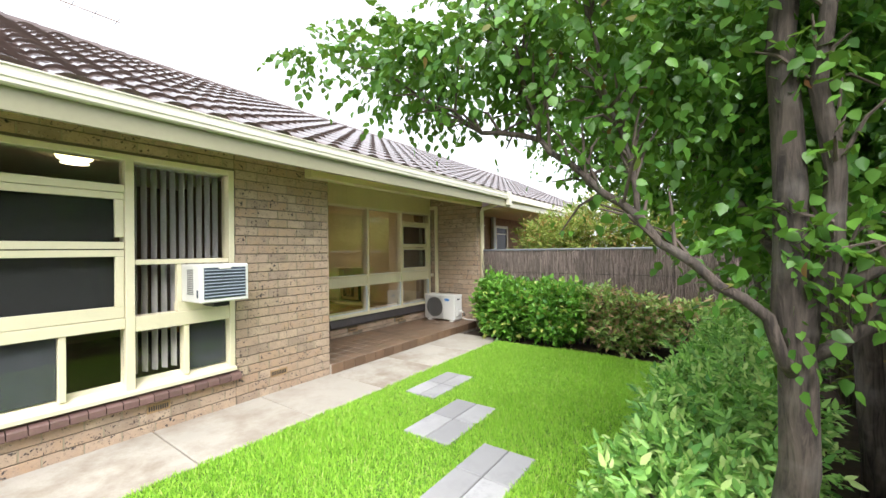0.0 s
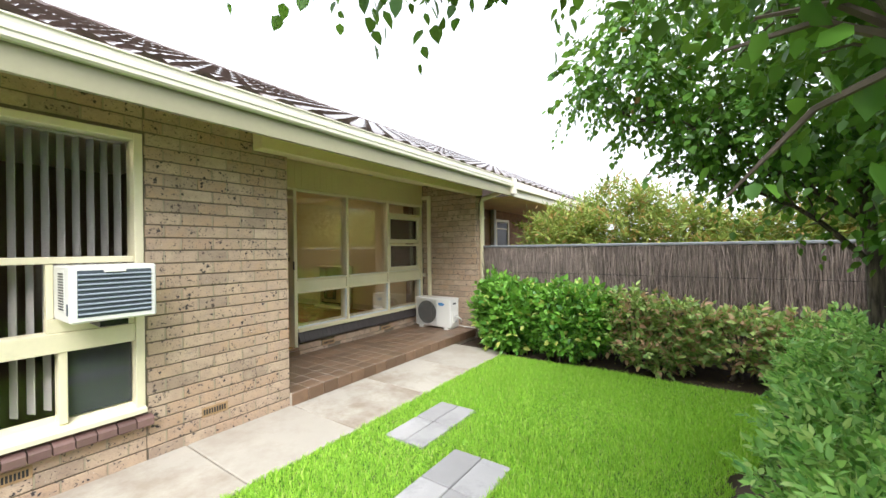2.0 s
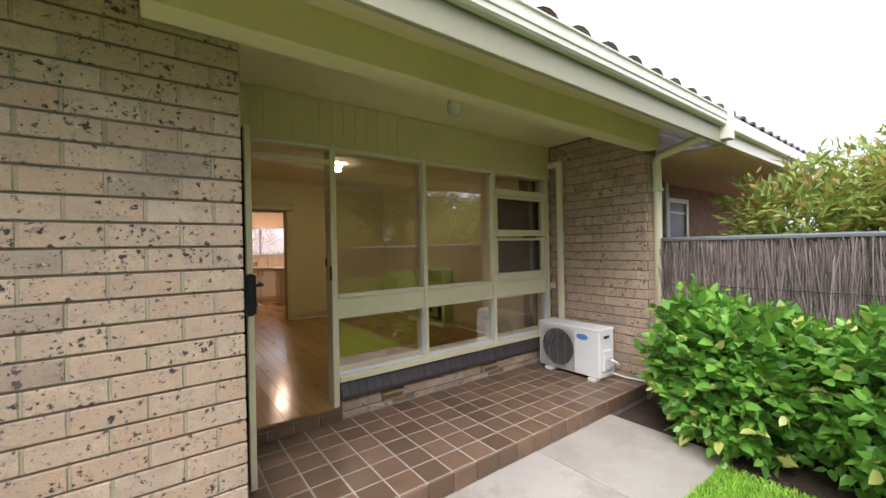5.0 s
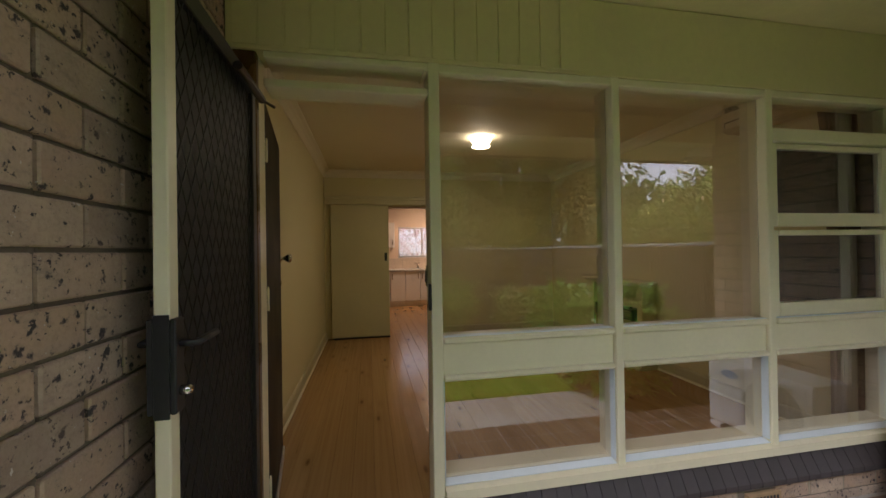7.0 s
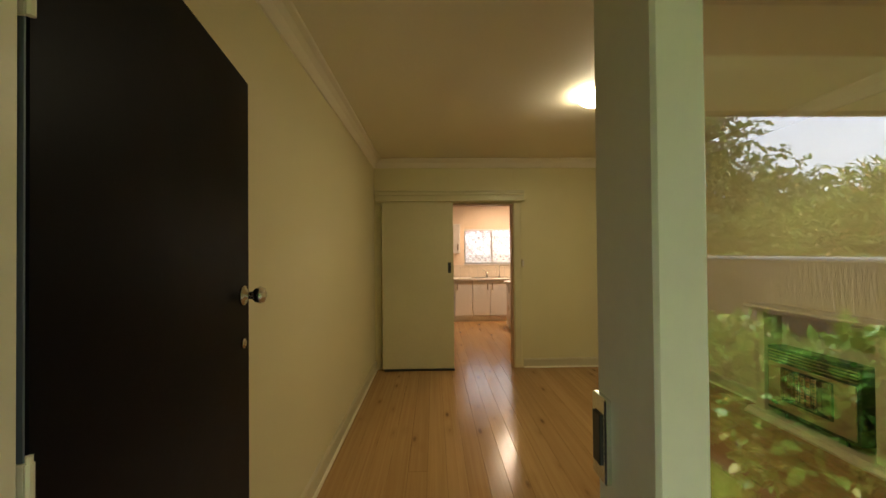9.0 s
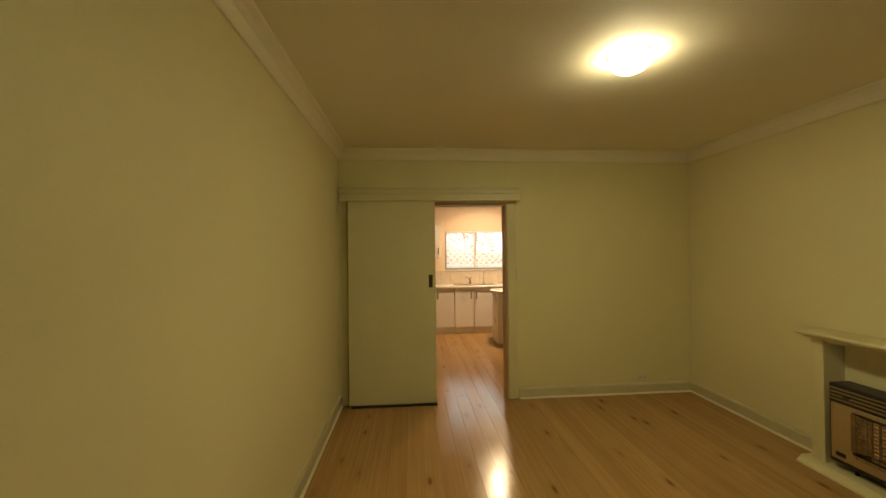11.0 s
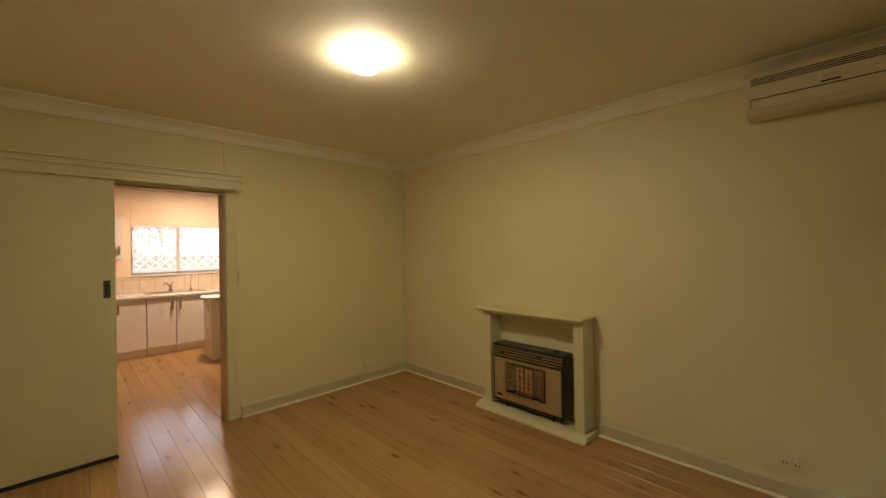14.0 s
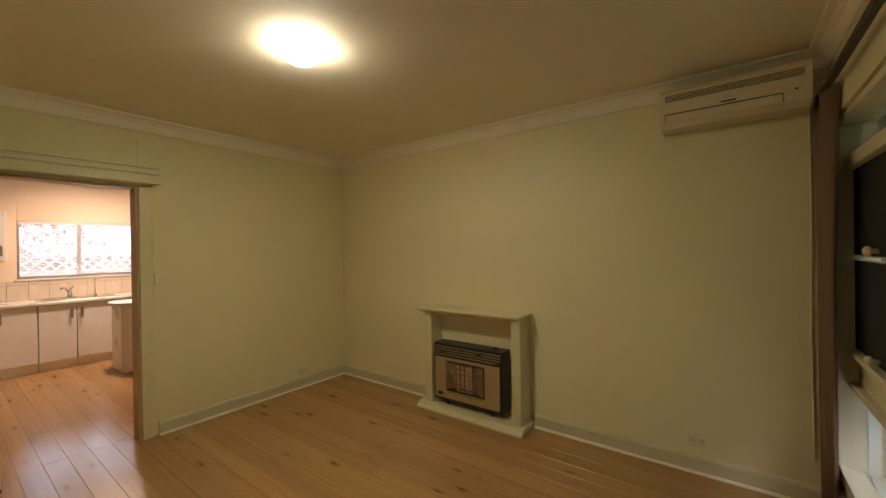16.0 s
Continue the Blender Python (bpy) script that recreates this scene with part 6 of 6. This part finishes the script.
litter_hd = np.c_[rng.normal(size=(500, 2)), rng.normal(0, 0.15, 500)]
LITTER = leaf_material("dry_leaf", (0.22, 0.13, 0.06), (0.07, 0.045, 0.03), (0.35, 0.28, 0.14), 0.1, 0.8)
tagged(part("leaf_litter", leaf_mesh("leaf_litter", litter_at, litter_hd, rng.uniform(0.02, 0.05, 500), 0.5), LITTER, None), "dry brown leaf litter on the soil", "leaf litter", kind="stuff")

# ---- pieces of walls, floors, roof and path ----
MESHES = {}


def block(name, dx, dy, dz, b=0.004):
    """A shared small block, centred, with chamfered edges."""
    key = (name, round(dx, 3), round(dy, 3), round(dz, 3))
    if key not in MESHES:
        MESHES[key] = Shape().box(-dx / 2, dx / 2, -dy / 2, dy / 2, -dz / 2, dz / 2, b).mesh(name)
    return MESHES[key]


COURSE, LENGTH, JOINT = 0.10, 0.24, 0.010
rn = random.Random(5)


def lay(wall, axis, face, out, a0, a1, z0, z1, phase, corner=None, skip=()):
    """Bricks in half bond on a wall face. axis: along which they run; out: +1 or -1, the way the face looks."""
    joints = Shape()
    k0 = math.floor((z0 - 0.08) / COURSE)
    k = k0
    while 0.08 + k * COURSE < z1:
        lo, hi = max(z0, 0.08 + k * COURSE + 0.005), min(z1, 0.08 + (k + 1) * COURSE - 0.005)
        if hi - lo > 0.02:
            shift = phase + (LENGTH / 2 if k % 2 else 0.0)
            j = math.floor((a0 - shift) / LENGTH)
            while shift + j * LENGTH < a1:
                s, e = max(a0, shift + j * LENGTH + 0.005), min(a1, shift + (j + 1) * LENGTH - 0.005)
                j += 1
                if e - s < 0.03 or any(y0 < (s + e) / 2 < y1 and c0 < (lo + hi) / 2 < c1 for y0, y1, c0, c1 in skip):
                    continue
                deep_ = 0.035
                if corner is not None and abs(e - corner) < 0.02:
                    deep_ = 0.23 if e - s < 0.15 else 0.11
                    deep_ -= 0.005
                c = face - out * deep_ / 2 + rn.uniform(-0.0015, 0.0015)
                if axis == "y":
                    data, p = block("brick", deep_, round(e - s, 3), round(hi - lo, 3)), (c, (s + e) / 2, (lo + hi) / 2)
                else:
                    data, p = block("brick", round(e - s, 3), deep_, round(hi - lo, 3)), ((s + e) / 2, c, (lo + hi) / 2)
                pieces("brick", data, BRICK, [p], wall)
                if e + 0.01 < a1:
                    d0, d1 = sorted((face - out * 0.0035, face - out * 0.02))
                    if axis == "y":
                        joints.box(d0, d1, e, e + 0.010, lo + 0.001, hi - 0.001, 0.001)
                    else:
                        joints.box(e, e + 0.010, d0, d1, lo + 0.001, hi - 0.001, 0.001)
        k += 1
    tagged(part("mortar_joint", joints, PERPEND, wall), "flush mortar between brick ends", kind="stuff")


V1 = ((2.455, 2.665, 0.17, 0.26), (1.295, 1.475, 0.16, 0.25))
lay(wall_front, "y", XF, 1, 2.075, YP, -0.02, 2.79, 2.921, corner=YP, skip=V1)
lay(wall_front, "y", XF, 1, -0.75, 2.07, -0.02, 0.285, 2.921, skip=V1)
lay(wall_front, "y", XF, 1, -0.75, 2.07, 2.465, 2.79, 2.921)
# porch side of the pier: the first brick of each course is the corner brick's end
k = -1
while 0.08 + k * COURSE < 2.79:
    lo, hi = max(-0.02, 0.08 + k * COURSE + 0.005), min(2.79, 0.08 + (k + 1) * COURSE - 0.005)
    first = XF - (0.23 if k % 2 == 0 else 0.11)
    if hi - lo > 0.02:
        x = first - 0.005
        while x > XP + 0.03:
            e = max(x - 0.23, XP + 0.01)
            pieces("brick", block("brick", round(x - e, 3), 0.035, round(hi - lo, 3)), BRICK, [((x + e) / 2, YP - 0.0175 + rn.uniform(-0.0015, 0.0015), (lo + hi) / 2)], wall_porch_near)
            x = e - 0.010
    k += 1
lay(wall_porch_far, "x", YW, -1, XP - 0.02, -3.90, 0.12, 2.79, -3.90)
lay(wall_porch_far, "y", -3.895, 1, YW + 0.04, 7.22, -0.02, 2.5, 6.98)
lay(wall_window_base, "y", XP - 0.002, 1, 4.185, 6.97, 0.13, 0.30, 4.185, skip=((4.575, 4.785, 0.15, 0.27), (5.80, 6.02, 0.15, 0.27)))

# brick-on-edge sill under the big window, tile sill under the porch windows
sill_big = setting("sill_big_window", Shape().box(-4.10, XF - 0.01, -0.9, 2.08, 0.285, 0.374), MORTAR, "purple brown brick sill under the big window", "sill")
sb = Shape().prism([(XF - 0.08, 0.0), (XF + 0.058, -0.008), (XF + 0.062, 0.0), (XF + 0.062, 0.045), (XF + 0.052, 0.055), (XF - 0.08, 0.088)], "y", -0.051, 0.051)
pieces("sill_brick", sb.mesh("sill_brick"), SILLBRICK, [(0, 2.05 - 0.110 * k, 0.282) for k in range(26)], sill_big)
sill_porch = setting("sill_porch_window", Shape().box(-5.30, XP - 0.05, 4.18, 6.96, 0.30, 0.438), MORTAR, "dark tiled sill under the porch windows", "sill")
sp = Shape().prism([(XP - 0.05, 0.0), (XP + 0.032, -0.012), (XP + 0.040, -0.004), (XP + 0.040, 0.022), (XP - 0.02, 0.135), (XP - 0.05, 0.135)], "y", -0.0365, 0.0365)
pieces("sill_tile", sp.mesh("sill_tile"), SILLTILE, [(0, 4.215 + 0.0765 * k, 0.302) for k in range(36)], sill_porch)

# boards above the porch windows
cover = Shape()
for k in range(15):
    y = 3.30 + k * 0.105
    cover.box(XP + 0.001, XP + 0.006, y, y + 0.098, 2.44, 2.795, 0.002)
part("lining_board", cover, CREAM_FLAT, bpy.data.objects["wall_over_windows"])

# quarry tiles on the porch
T = 0.195
for i in range(6):
    for j in range(19):
        x, y = -5.10 + T * (i + 0.5) + 0.004, YP + T * (j + 0.5)
        if y > YW:
            continue
        pieces("tile", block("tile", T - 0.010, T - 0.010 if y + T / 2 < YW else 0.15, 0.02, 0.003), QUARRY, [(x, y, PORCH - 0.011 + rn.uniform(-0.0008, 0.0008))], porch_floor)
for j in range(19):
    y = YP + T * (j + 0.5)
    pieces("edge_tile", block("edge_tile", 0.02, T - 0.008, 0.128, 0.007), QUARRY, [(-3.918, y if j < 18 else y - 0.02, PORCH - 0.065)], porch_floor)
step = setting("floor_step", Shape().box(-5.27, -5.096, 3.40, 4.17, 0.10, 0.200), GROUT, "brown tiled step at the front door", "step")
for j in range(4):
    pieces("tile", block("tile", 0.02, T - 0.01, 0.072, 0.003), QUARRY, [(-5.090, 3.50 + T * j, 0.163)], step)

# path slabs
for y0, y1 in ((-1.6, -0.62), (-0.61, 0.375), (0.385, 1.335), (1.345, 2.335), (2.345, 3.29), (3.30, 4.29), (4.30, 5.255), (5.265, 6.27)):
    pieces("slab", block("slab", 0.955, y1 - y0, 0.05, 0.006), CONCRETE, [(-3.472, (y0 + y1) / 2, -0.025)], path)

# floorboards
W = 0.128
BOARDS = {}
y = 2.9
row = 0
while y < 7.3:
    for x0, x1 in ((XK, -9.70), (-9.70, -5.11)):
        cut = x0 + (x1 - x0) * rn.uniform(0.3, 0.7)
        cut = x0 + round((cut - x0) / 0.4) * 0.4
        for a, c in ((x0, cut), (cut, x1)) if row % 5 == 2 else ((x0, x1),):
            if c > -5.28 and not (3.40 < y < 4.11):
                c = -5.282
            pieces("floorboard", block("floorboard", round(c - a, 2) - 0.002, W - 0.0010, 0.018, 0.0008), PINE, [((a + c) / 2, y, FL - 0.009)], floor_room)
    y += W
    row += 1

# roof tiles
TW, TL = 0.30, 0.345
prof = [(0.0, 0.0), (0.02, 0.022), (0.06, 0.040), (0.11, 0.046), (0.16, 0.038), (0.205, 0.016), (0.235, 0.004), (0.30, 0.004)]
ts = Shape()
nrm = len(prof)
top = [(0.0, a, b + 0.034) for a, b in prof] + [(-TL - 0.05, a, b + 0.004) for a, b in prof] + [(0.0, a, b + 0.008) for a, b in prof]
ts.add(top, [(i, i + 1, nrm + i + 1, nrm + i) for i in range(nrm - 1)] + [(2 * nrm + i, 2 * nrm + i + 1, i + 1, i) for i in range(nrm - 1)])
tile_mesh = ts.mesh("roof_tile")
tile_mesh.materials.append(ROOFTILE)
pitch = math.atan(SLOPE)
rest_v, rest_f = [], []
off = Vector(roof.location)
nv = len(ts.v)
cs, sn = math.cos(pitch), math.sin(pitch)
for r_ in range(14):
    d = r_ * TL
    px, pz = -3.27 - d * cs, 2.715 + d * sn
    for c_ in range(-10, 58):
        py = c_ * TW + 0.0
        if 0 <= c_ < 21:
            ob = new("roof_tile", tile_mesh)
            ob.parent = roof
            ob.location = Vector((px, py, pz + rn.uniform(-0.002, 0.002))) - off
            ob.rotation_euler = (0, pitch, 0)
        else:
            rest_f += [tuple(i + len(rest_v) for i in q) for q in ts.f]
            rest_v += [(px + x * cs + z * sn, py + yy, pz - x * sn + z * cs) for x, yy, z in ts.v]
sh = Shape()
sh.v, sh.f = rest_v, rest_f
tagged(part("roof_tiles", sh, ROOFTILE, roof), "brown concrete roof tiles further along", kind="stuff")
ridge = Shape()
zr = 2.715 + 14 * TL * sn
xr = -3.27 - 14 * TL * cs
for k in range(60):
    ridge.tube([(xr - 0.05, -2.5 + k * 0.33, zr + 0.0), (xr - 0.05, -2.5 + k * 0.33 + 0.36, zr + 0.012)], 0.11, 10)
part("ridge_cap", ridge, ROOFTILE, roof)
